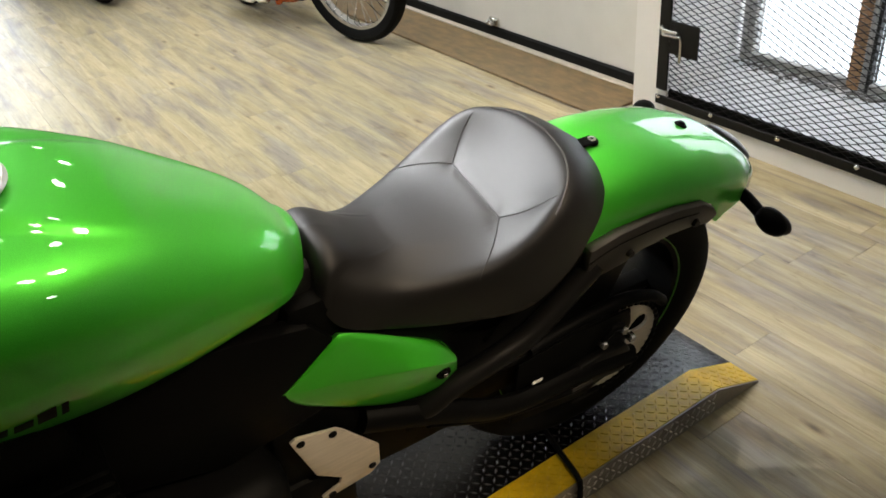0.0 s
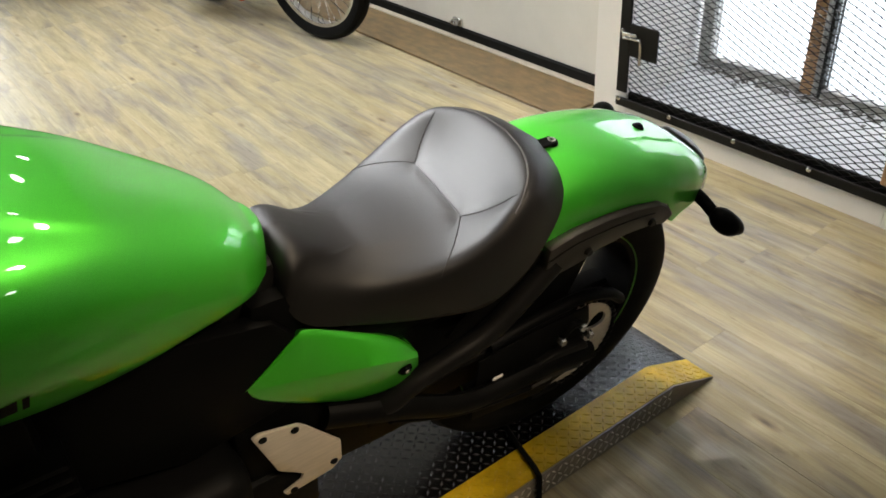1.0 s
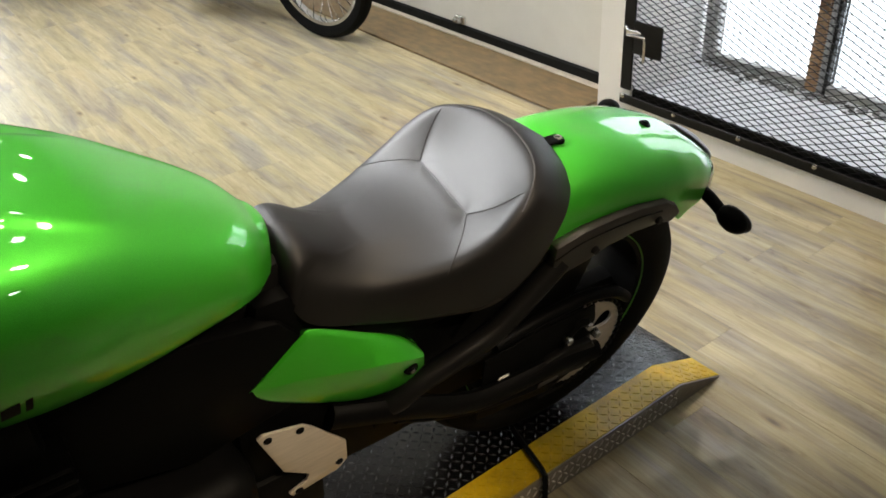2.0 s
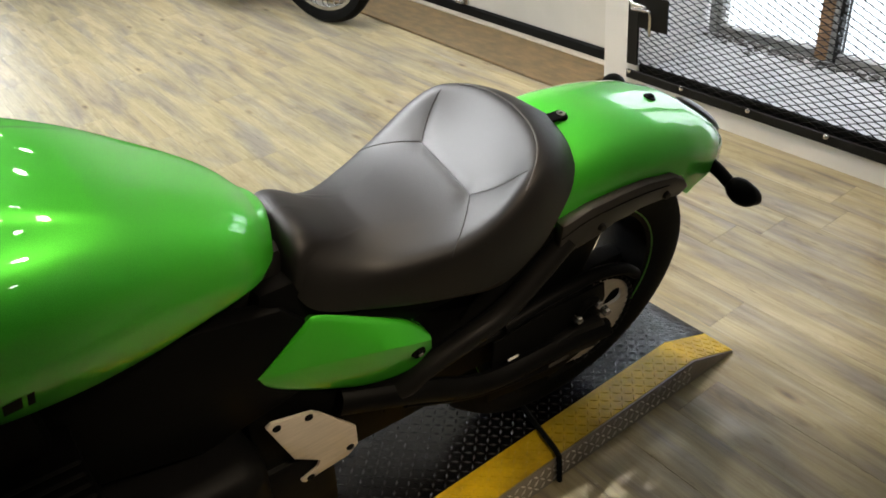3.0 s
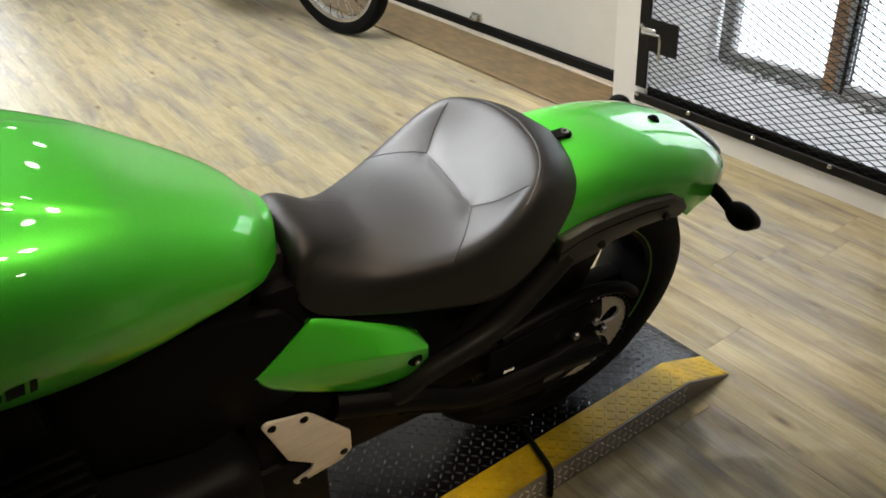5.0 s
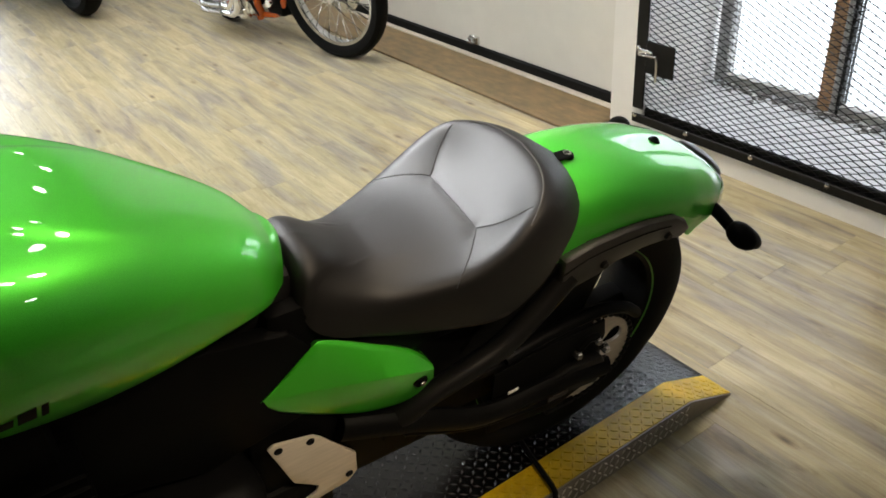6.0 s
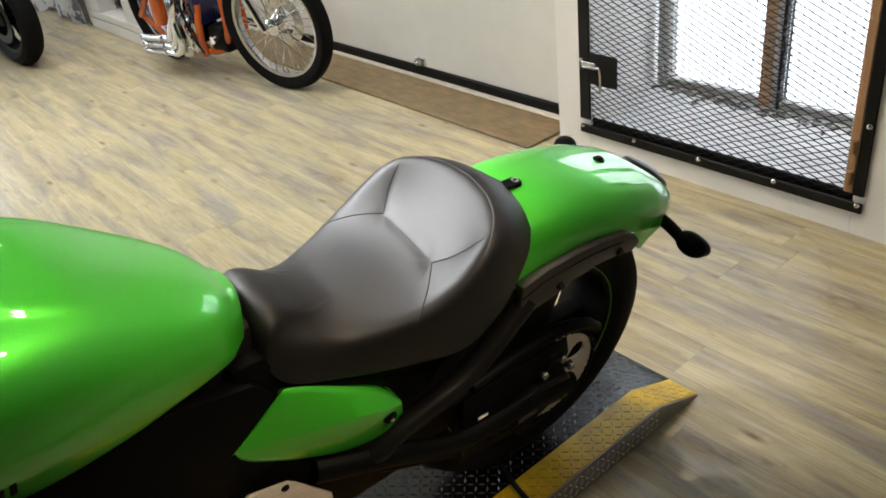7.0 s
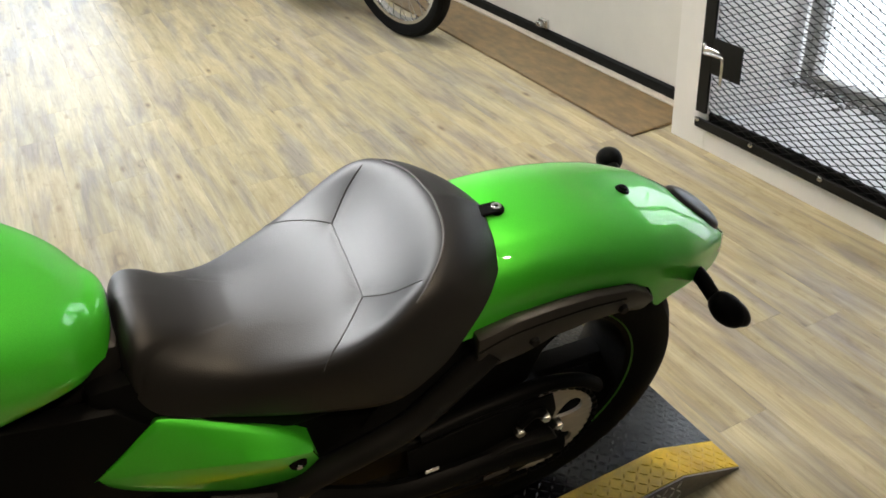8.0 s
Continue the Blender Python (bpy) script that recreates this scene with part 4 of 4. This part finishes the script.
part("inner_guard", plate([(0.58, 0.34), (0.60, 0.60), (0.90, 0.66), (1.03, 0.63), (1.01, 0.53), (0.985, 0.455), (0.93, 0.42), (0.86, 0.33)], -0.092, -0.086, 0.002), BLACK_PLASTIC, bike)
part("white_label", box(0.800, 0.822, -0.1340, -0.1325, 0.371, 0.378, 0.0004), WHITE_PAINT, bike, "small white label")
part("seat_front_mount", box(0.41, 0.55, -0.080, 0.080, 0.58, 0.705, 0.02, seg=2), BLACK_PLASTIC, bike)
part("seat_base", box(0.46, 0.84, -0.10, 0.10, 0.54, 0.62, 0.02, seg=2), BLACK_PLASTIC, bike)
part("exhaust_box", box(0.40, 0.90, 0.01, 0.12, 0.10, 0.33, 0.03, seg=2), BLACK_CAST, bike)
# Out of view; lengthened forward to block lamp reflections from the deck.
part("muffler", tube([(0.10, 0.13, 0.16), (0.60, 0.16, 0.18), (0.96, 0.19, 0.24)], 0.072, 20, end=0.060), BLACK_CAST, bike, "black low muffler, out of view, lengthened to dim the deck")
part("sump", box(0.30, 0.49, -0.098, 0.09, 0.10, 0.34, 0.02, seg=2), BLACK_CAST, bike)
part("axle_sticker", box(0.900, 0.945, -0.1345, -0.1325, 0.284, 0.295, 0.0005), PIPING, bike, "faded brown sticker")
part("battery_box", box(0.36, 0.66, -0.085, 0.085, 0.27, 0.56, 0.02, seg=2), BLACK_PLASTIC, bike)
part("inner_fender", thickened(sheet([[Vector((1.0 + 0.335 * math.cos(a), v, 0.312 + 0.335 * math.sin(a))) for v in (-0.1, -0.05, 0.0, 0.05, 0.1)] for a in [radians(75 + 8 * k) for k in range(10)]]), 0.004), BLACK_PLASTIC, bike)
# front wheel, fork and handlebar ahead of the tank
FX = Matrix.Translation((-0.54, 0.0, 0.308))
fw = part("front_wheel", lathe([(0.215, -0.045), (0.228, -0.048), (0.20, 0.0), (0.228, 0.048), (0.215, 0.045), (0.19, 0.0)], FX, 48), BLACK_CAST, bike, "black cast front wheel")
part("tyre", lathe([(0.226, -0.047), (0.262, -0.060), (0.290, -0.045), (0.305, -0.02), (0.308, 0.0), (0.305, 0.02), (0.290, 0.045), (0.262, 0.060), (0.226, 0.047)], FX, 56), RUBBER, fw)
part("hub", lathe([(0.0, -0.06), (0.04, -0.06), (0.04, 0.06), (0.0, 0.06)], FX, 20, False), BLACK_CAST, fw)
for k in range(5):
    a = 2 * math.pi * k / 5
    part("spoke", tube([(-0.54 + 0.03 * math.cos(a), 0.0, 0.308 + 0.03 * math.sin(a)), (-0.54 + 0.205 * math.cos(a), 0.0, 0.308 + 0.205 * math.sin(a))], 0.012, 8), BLACK_CAST, fw)
for sgn in (-1, 1):
    part("fork_leg", tube([(-0.54, sgn * 0.095, 0.308), (-0.24, sgn * 0.095, 0.93)], 0.022, 12), BLACK_PAINT, bike)
stand = part("side_stand", tube([(0.28, -0.10, 0.24), (0.29, -0.22, 0.10), (0.30, -0.30, 0.066)], 0.012, 8), BLACK_PAINT, bike)

# ---- the platform under the motorcycle ----
PY0, PY1, PX0, PX1, PXT, PH = 0.917, 1.50, -1.2, 1.478, 1.328, 0.064
plat = thing("wheel_platform", Matrix(), "low tread plate ramp platform, black with a worn yellow edge band", "platform")
BAND = PY0 + 0.084


def ramp_block(y0, y1, top, x1=PX1):
    return plate([(PX0, 0.0), (x1, 0.0), (x1, 0.004), (PXT, top), (PX0, top)], y0, y1)


part("deck", ramp_block(BAND, PY1, PH), TREAD_BLACK, plat, "black tread plate deck")
part("edge_band", ramp_block(PY0 + 0.004, BAND - 0.0005, PH), TREAD_YELLOW, plat, "worn yellow painted edge band")
part("side_skirt", plate([(PX0, 0.0), (PX1 - 0.002, 0.0), (PX1 - 0.002, 0.003), (PXT, PH - 0.002), (PX0, PH - 0.002)], PY0, PY0 + 0.0035), TREAD_ALLOY, plat, "bare metal tread plate side")


def lugs(name, origin, ex, ey, nx, ny, material, pitch=0.0172):
    """Raised tread lugs, turned by a right angle from one to the next."""
    ex, ey, o = Vector(ex), Vector(ey), Vector(origin)
    n = ex.cross(ey).normalized()
    verts, faces = [], []
    for i in range(nx):
        for j in range(ny):
            a, b = (i + 0.5) * pitch, (j + 0.5) * pitch
            ang = radians(45 if (i + j) % 2 else -45)
            d = ex * math.cos(ang) + ey * math.sin(ang)
            s = n.cross(d)
            c = o + ex * a + ey * b
            k = len(verts)
            L, W, H = 0.0094, 0.0026, 0.0017
            verts += [c - d * L, c - s * W, c + d * L, c + s * W, c + n * H - d * L * 0.55, c + n * H - s * W * 0.35, c + n * H + d * L * 0.55, c + n * H + s * W * 0.35]
            faces += [(k, k + 1, k + 5, k + 4), (k + 1, k + 2, k + 6, k + 5), (k + 2, k + 3, k + 7, k + 6), (k + 3, k, k + 4, k + 7), (k + 4, k + 5, k + 6, k + 7)]
    me = bpy.data.meshes.new(name)
    me.from_pydata([tuple(v) for v in verts], [], faces)
    me.materials.append(material)
    ob = new(name, me)
    ob.parent = plat
    return tagged(ob, kind="stuff")


NX = int((PXT + 0.5) / 0.0172)
slope = Vector((PX1 - PXT, 0, 0.004 - PH)).normalized()
lugs("deck_tread", (-0.5, BAND, PH), (1, 0, 0), (0, 1, 0), NX, 34, LUG_BLACK)
lugs("band_tread", (-0.5, PY0 + 0.002, PH), (1, 0, 0), (0, 1, 0), NX, 4, TREAD_YELLOW, 0.0172)
lugs("ramp_tread", (PXT, BAND, PH), tuple(slope), (0, 1, 0), 9, 34, LUG_BLACK)
lugs("band_ramp_tread", (PXT, PY0 + 0.002, PH), tuple(slope), (0, 1, 0), 9, 4, TREAD_YELLOW)
lugs("skirt_tread", (-0.5, PY0, 0.004), (1, 0, 0), (0, 0, 1), NX, 3, LUG_BRIGHT)
tagged(new("cable", mesh_of("cable", tube([(0.945, 1.06, PH + 0.008), (0.932, 1.01, PH + 0.008), (0.914, 0.930, PH + 0.008), (0.908, 0.912, PH + 0.006), (0.905, 0.908, PH - 0.006), (0.903, 0.907, 0.008)], 0.0075, 8, smooth=False, flat=0.8), SEAL)), "black cable laid over the yellow platform edge", "cable")


# ---- far things ----
def spoked_wheel(parent, cx, cz, r, tyre_r, steer=0.0, spokes=36, wide=1.0):
    m = Matrix.Translation((cx, 0, cz)) @ pose(0, 0, 0, 0, 0, steer)
    w = part("spoked_wheel", lathe([(r - 0.018, -0.026 * wide), (r, -0.030 * wide), (r + 0.006, -0.024 * wide), (r - 0.006, 0.0), (r + 0.006, 0.024 * wide), (r, 0.030 * wide), (r - 0.018, 0.026 * wide), (r - 0.024, 0.0)], m, 56), RIM_CHROME, parent, "chrome wheel with wire spokes")
    part("tyre", lathe([(r - 0.002, -0.030 * wide), (r + 0.02, -0.045 * wide), (tyre_r - 0.025, -0.048 * wide), (tyre_r - 0.006, -0.03 * wide), (tyre_r, 0.0), (tyre_r - 0.006, 0.03 * wide), (tyre_r - 0.025, 0.048 * wide), (r + 0.02, 0.045 * wide), (r - 0.002, 0.030 * wide)], m, 64), RUBBER, w, "black tyre")
    hub = part("hub", lathe([(0.0, -0.05), (0.03, -0.05), (0.045, -0.04), (0.028, -0.03), (0.026, 0.03), (0.045, 0.04), (0.03, 0.05), (0.0, 0.05)], m, 24, False), CHROME, w, "chrome hub")
    part("brake_disc", lathe([(0.07, -0.062), (0.125, -0.062), (0.125, -0.057), (0.07, -0.057)], m, 36), STEEL, w, "steel brake disc")
    for k in range(spokes):
        a = 2 * math.pi * k / spokes
        s = 1 if k % 2 else -1
        d = 0.5 * (1 if (k // 2) % 2 else -1)
        part("wire_spoke", tube([m @ Vector((0.04 * math.cos(a + d), s * 0.036, 0.04 * math.sin(a + d))), m @ Vector(((r - 0.012) * math.cos(a), 0, (r - 0.012) * math.sin(a)))], 0.0024, 5), CHROME, hub)
    return w


def chopper():
    """Local x runs from the front wheel back, local y towards the open floor."""
    c = thing("chopper_motorcycle", Matrix.Translation((2.10, 3.82, 0)) @ pose(0, 0, 0, 0, 0, 96) @ pose(0, 0, 0, -4), "orange chopper motorcycle with chrome engine and wire wheels", "motorcycle")
    spoked_wheel(c, 0.0, 0.34, 0.272, 0.34, steer=12, wide=0.85)
    spoked_wheel(c, 1.19, 0.31, 0.205, 0.31, spokes=28)
    st = pose(0, 0, 0, 0, 0, 12)
    for s in (-1, 1):
        part("fork_leg", tube([st @ Vector((0.0, s * 0.085, 0.34)), st @ Vector((0.34, s * 0.085, 1.15))], 0.024, 14), CHROME, c, "chrome fork leg")
        part("frame_rail", tube([(0.36, s * 0.03, 0.80), (0.37, s * 0.05, 0.50), (0.40, s * 0.06, 0.26), (0.50, s * 0.07, 0.16), (0.9, s * 0.09, 0.15), (1.18, s * 0.12, 0.31)], 0.017, 10), ORANGE, c, "orange frame rail")
        part("upper_rail", tube([(0.36, s * 0.05, 0.80), (0.82, s * 0.08, 0.70), (1.02, s * 0.12, 0.46), (1.18, s * 0.13, 0.31)], 0.017, 10), ORANGE, c, "orange frame rail")
    part("front_tube", tube([(0.62, 0.10, 0.13), (0.59, 0.115, 0.24), (0.57, 0.09, 0.42)], 0.020, 10), ORANGE, c, "orange engine mount")
    e = part("engine", box(0.62, 0.94, -0.11, 0.12, 0.13, 0.36, 0.05, seg=3), CHROME, c, "chrome twin engine")
    for a, u in ((-22, 0.70), (22, 0.88)):
        for k in range(9):
            m = Matrix.Translation((u, 0, 0.36)) @ pose(0, 0, 0, 0, a, 0) @ Matrix.Translation((0, 0, 0.03 * k))
            part("cylinder_fin", lathe([(0.0, 0.0), (0.085, 0.0), (0.085, 0.014), (0.0, 0.014)], m @ pose(0, 0, 0, 90), 24, False), CHROME, e)
    part("cam_cover", lathe([(0.0, 0.0), (0.09, 0.0), (0.085, 0.03), (0.05, 0.045), (0.0, 0.05)], Matrix.Translation((0.72, 0.12, 0.22)), 28, False), CHROME, e, "polished cam cover")
    part("oil_pump", box(0.66, 0.76, 0.12, 0.17, 0.13, 0.20, 0.012), STEEL, e)
    for k in range(5):
        part("push_rod", tube([(0.70 + 0.03 * k, 0.14, 0.28), (0.64 + 0.06 * k, 0.10, 0.58)], 0.008, 8), CHROME, e)
    for k, (z0, z1) in enumerate(((0.135, 0.165), (0.175, 0.205), (0.215, 0.25))):
        part("exhaust_pipe", tube([(0.76 - 0.03 * k, 0.13, 0.56), (0.72 - 0.02 * k, 0.17, 0.42), (0.68 + 0.03 * k, 0.19, z1 + 0.06), (0.73 + 0.02 * k, 0.20, z1), (0.82, 0.20, (z0 + z1) / 2 + 0.01), (1.02, 0.20, z0 + 0.005), (1.10, 0.20, z0)], 0.020, 12), CHROME, c, "chrome exhaust pipe")
        part("heat_shield", tube([(0.84, 0.214, (z0 + z1) / 2 + 0.008), (1.06, 0.214, z0 + 0.004)], 0.016, 10), STEEL, c)
    for k in range(4):
        part("engine_cover", lathe([(0.0, 0.0), (0.042 - 0.004 * k, 0.0), (0.036 - 0.004 * k, 0.022), (0.0, 0.028)], Matrix.Translation((0.64 + 0.085 * k, 0.125, 0.20 + 0.05 * (k % 2))), 20, False), STEEL if k % 2 else CHROME, e)
        part("oil_line", tube([(0.58 + 0.06 * k, 0.13, 0.16), (0.60 + 0.05 * k, 0.16, 0.30), (0.66 + 0.05 * k, 0.14, 0.46)], 0.006, 6), CHROME if k % 2 else BLACK_PAINT, e)
    part("oil_tank", tube([(1.00, 0.10, 0.27), (0.98, 0.10, 0.50)], 0.045, 20), ORANGE, c, "orange round oil tank")
    part("regulator", box(0.40, 0.56, -0.08, 0.085, 0.16, 0.30, 0.02, seg=2), BLACK_CAST, c, "black regulator box")
    part("oil_filter", tube([(0.47, 0.086, 0.24), (0.47, 0.120, 0.24)], 0.022, 18), CHROME, c, "chrome oil filter")
    part("blue_tank", ball((0.72, 0, 0.84), (0.30, 0.13, 0.10)), DARK_BLUE, c, "dark blue fuel tank")
    part("oil_cooler", box(0.56, 0.62, -0.09, 0.12, 0.30, 0.52, 0.02, seg=2), DARK_BLUE, c, "dark blue oil cooler")
    part("rear_fender", thickened(sheet([[Vector((1.19 + 0.335 * math.cos(a), v, 0.31 + 0.335 * math.sin(a))) for v in (-0.09, -0.06, 0.06, 0.09)] for a in [radians(20 + 8 * k) for k in range(16)]]), 0.004), ORANGE, c, "orange rear fender")
    part("seat", ball((1.00, 0, 0.72), (0.20, 0.12, 0.05)), VINYL, c)


chopper()


def black_bike():
    b = thing("black_motorcycle", Matrix.Translation((1.31, 5.84, 0)) @ pose(0, 0, 0, 0, 0, 100), "black sport motorcycle parked on the plank floor", "motorcycle")
    for cx in (0.0, 1.42):
        m = Matrix.Translation((cx, 0, 0.31))
        w = part("cast_wheel", lathe([(0.195, -0.045), (0.216, -0.052), (0.20, 0.0), (0.216, 0.052), (0.195, 0.045), (0.185, 0.0)], m, 48), BLACK_CAST, b, "black cast wheel")
        part("tyre", lathe([(0.214, -0.050), (0.245, -0.066), (0.280, -0.056), (0.303, -0.025), (0.31, 0.0), (0.303, 0.025), (0.280, 0.056), (0.245, 0.066), (0.214, 0.050)], m, 56), RUBBER, w)
        part("hub", lathe([(0.0, -0.06), (0.045, -0.06), (0.05, 0.0), (0.045, 0.06), (0.0, 0.06)], m, 20, False), BLACK_CAST, w)
        for k in range(5):
            a = 2 * math.pi * k / 5 + 0.3
            part("spoke", tube([(cx + 0.03 * math.cos(a), 0, 0.31 + 0.03 * math.sin(a)), (cx + 0.195 * math.cos(a), 0, 0.31 + 0.195 * math.sin(a))], 0.013, 8), BLACK_CAST, w)
        for s in (-1, 1):
            part("brake_disc", lathe([(0.10, s * 0.066), (0.15, s * 0.066), (0.15, s * 0.070), (0.10, s * 0.070)], m, 40), GATE_STEEL, w, "dark brake disc")
    for s in (-1, 1):
        part("fork_leg", tube([(0.0, s * 0.10, 0.31), (0.30, s * 0.10, 0.95)], 0.027, 14), BLACK_PAINT, b)
        part("caliper", box(0.05, 0.14, s * 0.085 - 0.02, s * 0.085 + 0.02, 0.33, 0.44, 0.012), BLACK_CAST, b)
    part("front_fender", thickened(sheet([[Vector((0.335 * math.cos(a), v, 0.31 + 0.335 * math.sin(a))) for v in (-0.07, -0.05, 0.05, 0.07)] for a in [radians(35 + 8 * k) for k in range(13)]]), 0.004), BLACK_PLASTIC, b, "black front fender")
    part("engine", box(0.42, 0.95, -0.16, 0.16, 0.18, 0.60, 0.05, seg=3), BLACK_CAST, b, "black engine")
    part("fairing", ball((0.62, 0, 0.70), (0.48, 0.22, 0.24)), BLACK_PAINT, b, "glossy black fairing")
    part("fuel_tank", ball((0.75, 0, 0.92), (0.30, 0.16, 0.13)), BLACK_PAINT, b, "black fuel tank")
    part("tail", ball((1.30, 0, 0.86), (0.34, 0.13, 0.08)), BLACK_PAINT, b)
    part("swingarm", box(0.90, 1.44, -0.12, 0.12, 0.26, 0.36, 0.02), BLACK_CAST, b)
    part("side_reflector", ball((0.03, -0.135, 0.50), (0.018, 0.008, 0.018)), ORANGE, b, "amber reflector")
    part("belly_pan", box(0.30, 1.0, -0.13, 0.13, 0.12, 0.20, 0.03, seg=2), BLACK_PLASTIC, b)


black_bike()

cab = thing("display_cabinet", Matrix(), "white open display cabinet standing on the floor", "cabinet")
CX0, CX1, CY0, CY1 = 1.95, 2.45, 5.43, 6.40
part("base", box(CX0, CX1, CY0, CY1, 0.0, 0.075, 0.003), WHITE_PAINT, cab)
part("bottom_rail", box(CX0, CX1, CY0, CY1, 0.079, 0.13, 0.003), WHITE_PAINT, cab)
part("engine_part", ball((CX0 + 0.16, CY0 + 0.46, 0.20), (0.09, 0.14, 0.07)), BLACK_CAST, cab, "dark machine part in the cabinet")
part("corner_post", box(CX0, CX0 + 0.12, CY0, CY0 + 0.22, 0.131, 0.95, 0.004), WHITE_PAINT, cab)
part("corner_post", box(CX0, CX0 + 0.12, CY1 - 0.26, CY1, 0.131, 0.95, 0.004), WHITE_PAINT, cab)
part("side_panel", box(CX0 + 0.122, CX1, CY0, CY0 + 0.03, 0.131, 0.95, 0.003), WHITE_PAINT, cab)
part("side_panel", box(CX0 + 0.122, CX1, CY1 - 0.03, CY1, 0.131, 0.95, 0.003), WHITE_PAINT, cab)
part("back_panel", box(CX1 - 0.02, CX1 - 0.001, CY0 + 0.031, CY1 - 0.031, 0.131, 0.95, 0.0), BLACK_PLASTIC, cab, "dark cabinet inside")
part("cabinet_top", box(CX0 - 0.01, CX1 + 0.01, CY0 - 0.01, CY1 + 0.01, 0.952, 0.98, 0.004), WHITE_PAINT, cab)

rows = []
for i in range(33):
    y = 6.44 + 1.5 * i / 32
    rows.append([Vector((1.90 + 0.03 * math.sin(9.0 * y + 0.6 * k) + 0.012 * math.sin(31 * y), y, 0.02 + 0.9 * k / 8 + (0.03 * math.sin(15 * y) if k == 0 else 0))) for k in range(9)])
tagged(new("hanging_cloth", mesh_of("hanging_cloth", thickened(sheet(rows), 0.004), CLOTH)), "white cloth with navy blotches draped to the floor", "cloth")
tb = thing("display_table", Matrix(), "plain display table under a draped cloth", "table")
part("tabletop", box(1.96, 2.50, 6.45, 7.95, 0.90, 0.93, 0.004), WHITE_PAINT, tb)
for x in (1.98, 2.42):
    for y in (6.48, 7.86):
        part("leg", box(x, x + 0.05, y, y + 0.05, 0.0, 0.899, 0.004), WHITE_PAINT, tb)

# ---- floor planks ----
PW, PL = 0.140, 1.22


def plank_mesh():
    w, l, c = PW / 2 - 0.0002, PL / 2 - 0.0002, 0.0005
    v = [(sx * w, sy * l, -0.006) for sx, sy in ((-1, -1), (1, -1), (1, 1), (-1, 1))] + [(sx * w, sy * l, -c) for sx, sy in ((-1, -1), (1, -1), (1, 1), (-1, 1))] + [(sx * (w - c), sy * (l - c), 0.0) for sx, sy in ((-1, -1), (1, -1), (1, 1), (-1, 1))]
    f = [(8, 9, 10, 11)]
    for k in range(4):
        n = (k + 1) % 4
        f += [(k, n, 4 + n, 4 + k), (4 + k, 4 + n, 8 + n, 8 + k)]
    return v, f


pv, pf = plank_mesh()
pm = bpy.data.meshes.new("plank")
pm.from_pydata(pv, [], pf)
pm.materials.append(PLANK)
rng = random.Random(5)
rest_v, rest_f, made = [], [], 0
row0 = math.floor((X_LEFT - 1.652) / PW) + 1
for r in range(row0, 8):
    x = 1.652 - PW / 2 + r * PW
    y = Y_NEAR + rng.uniform(-PL, 0) + PL / 2
    if r in (0, 2):
        y = (1.012 if r == 0 else 1.242) + PL / 2 - 6 * PL
    while y < Y_BACK:
        if -0.55 < x < 2.65 and 0.3 < y < 7.6 and made < 300:
            o = new("plank", pm)
            o.location, o.parent = (x, y, 0.0), floor
            made += 1
        else:
            k = len(rest_v)
            rest_v += [(a + x, b + y, c) for a, b, c in pv]
            rest_f += [tuple(q + k for q in f) for f in pf]
        y += PL
me = bpy.data.meshes.new("outer_planks")
me.from_pydata(rest_v, [], rest_f)
me.materials.append(PLANK_JOINED)
o = new("outer_planks", me)
o.parent = floor
tagged(o, kind="stuff")
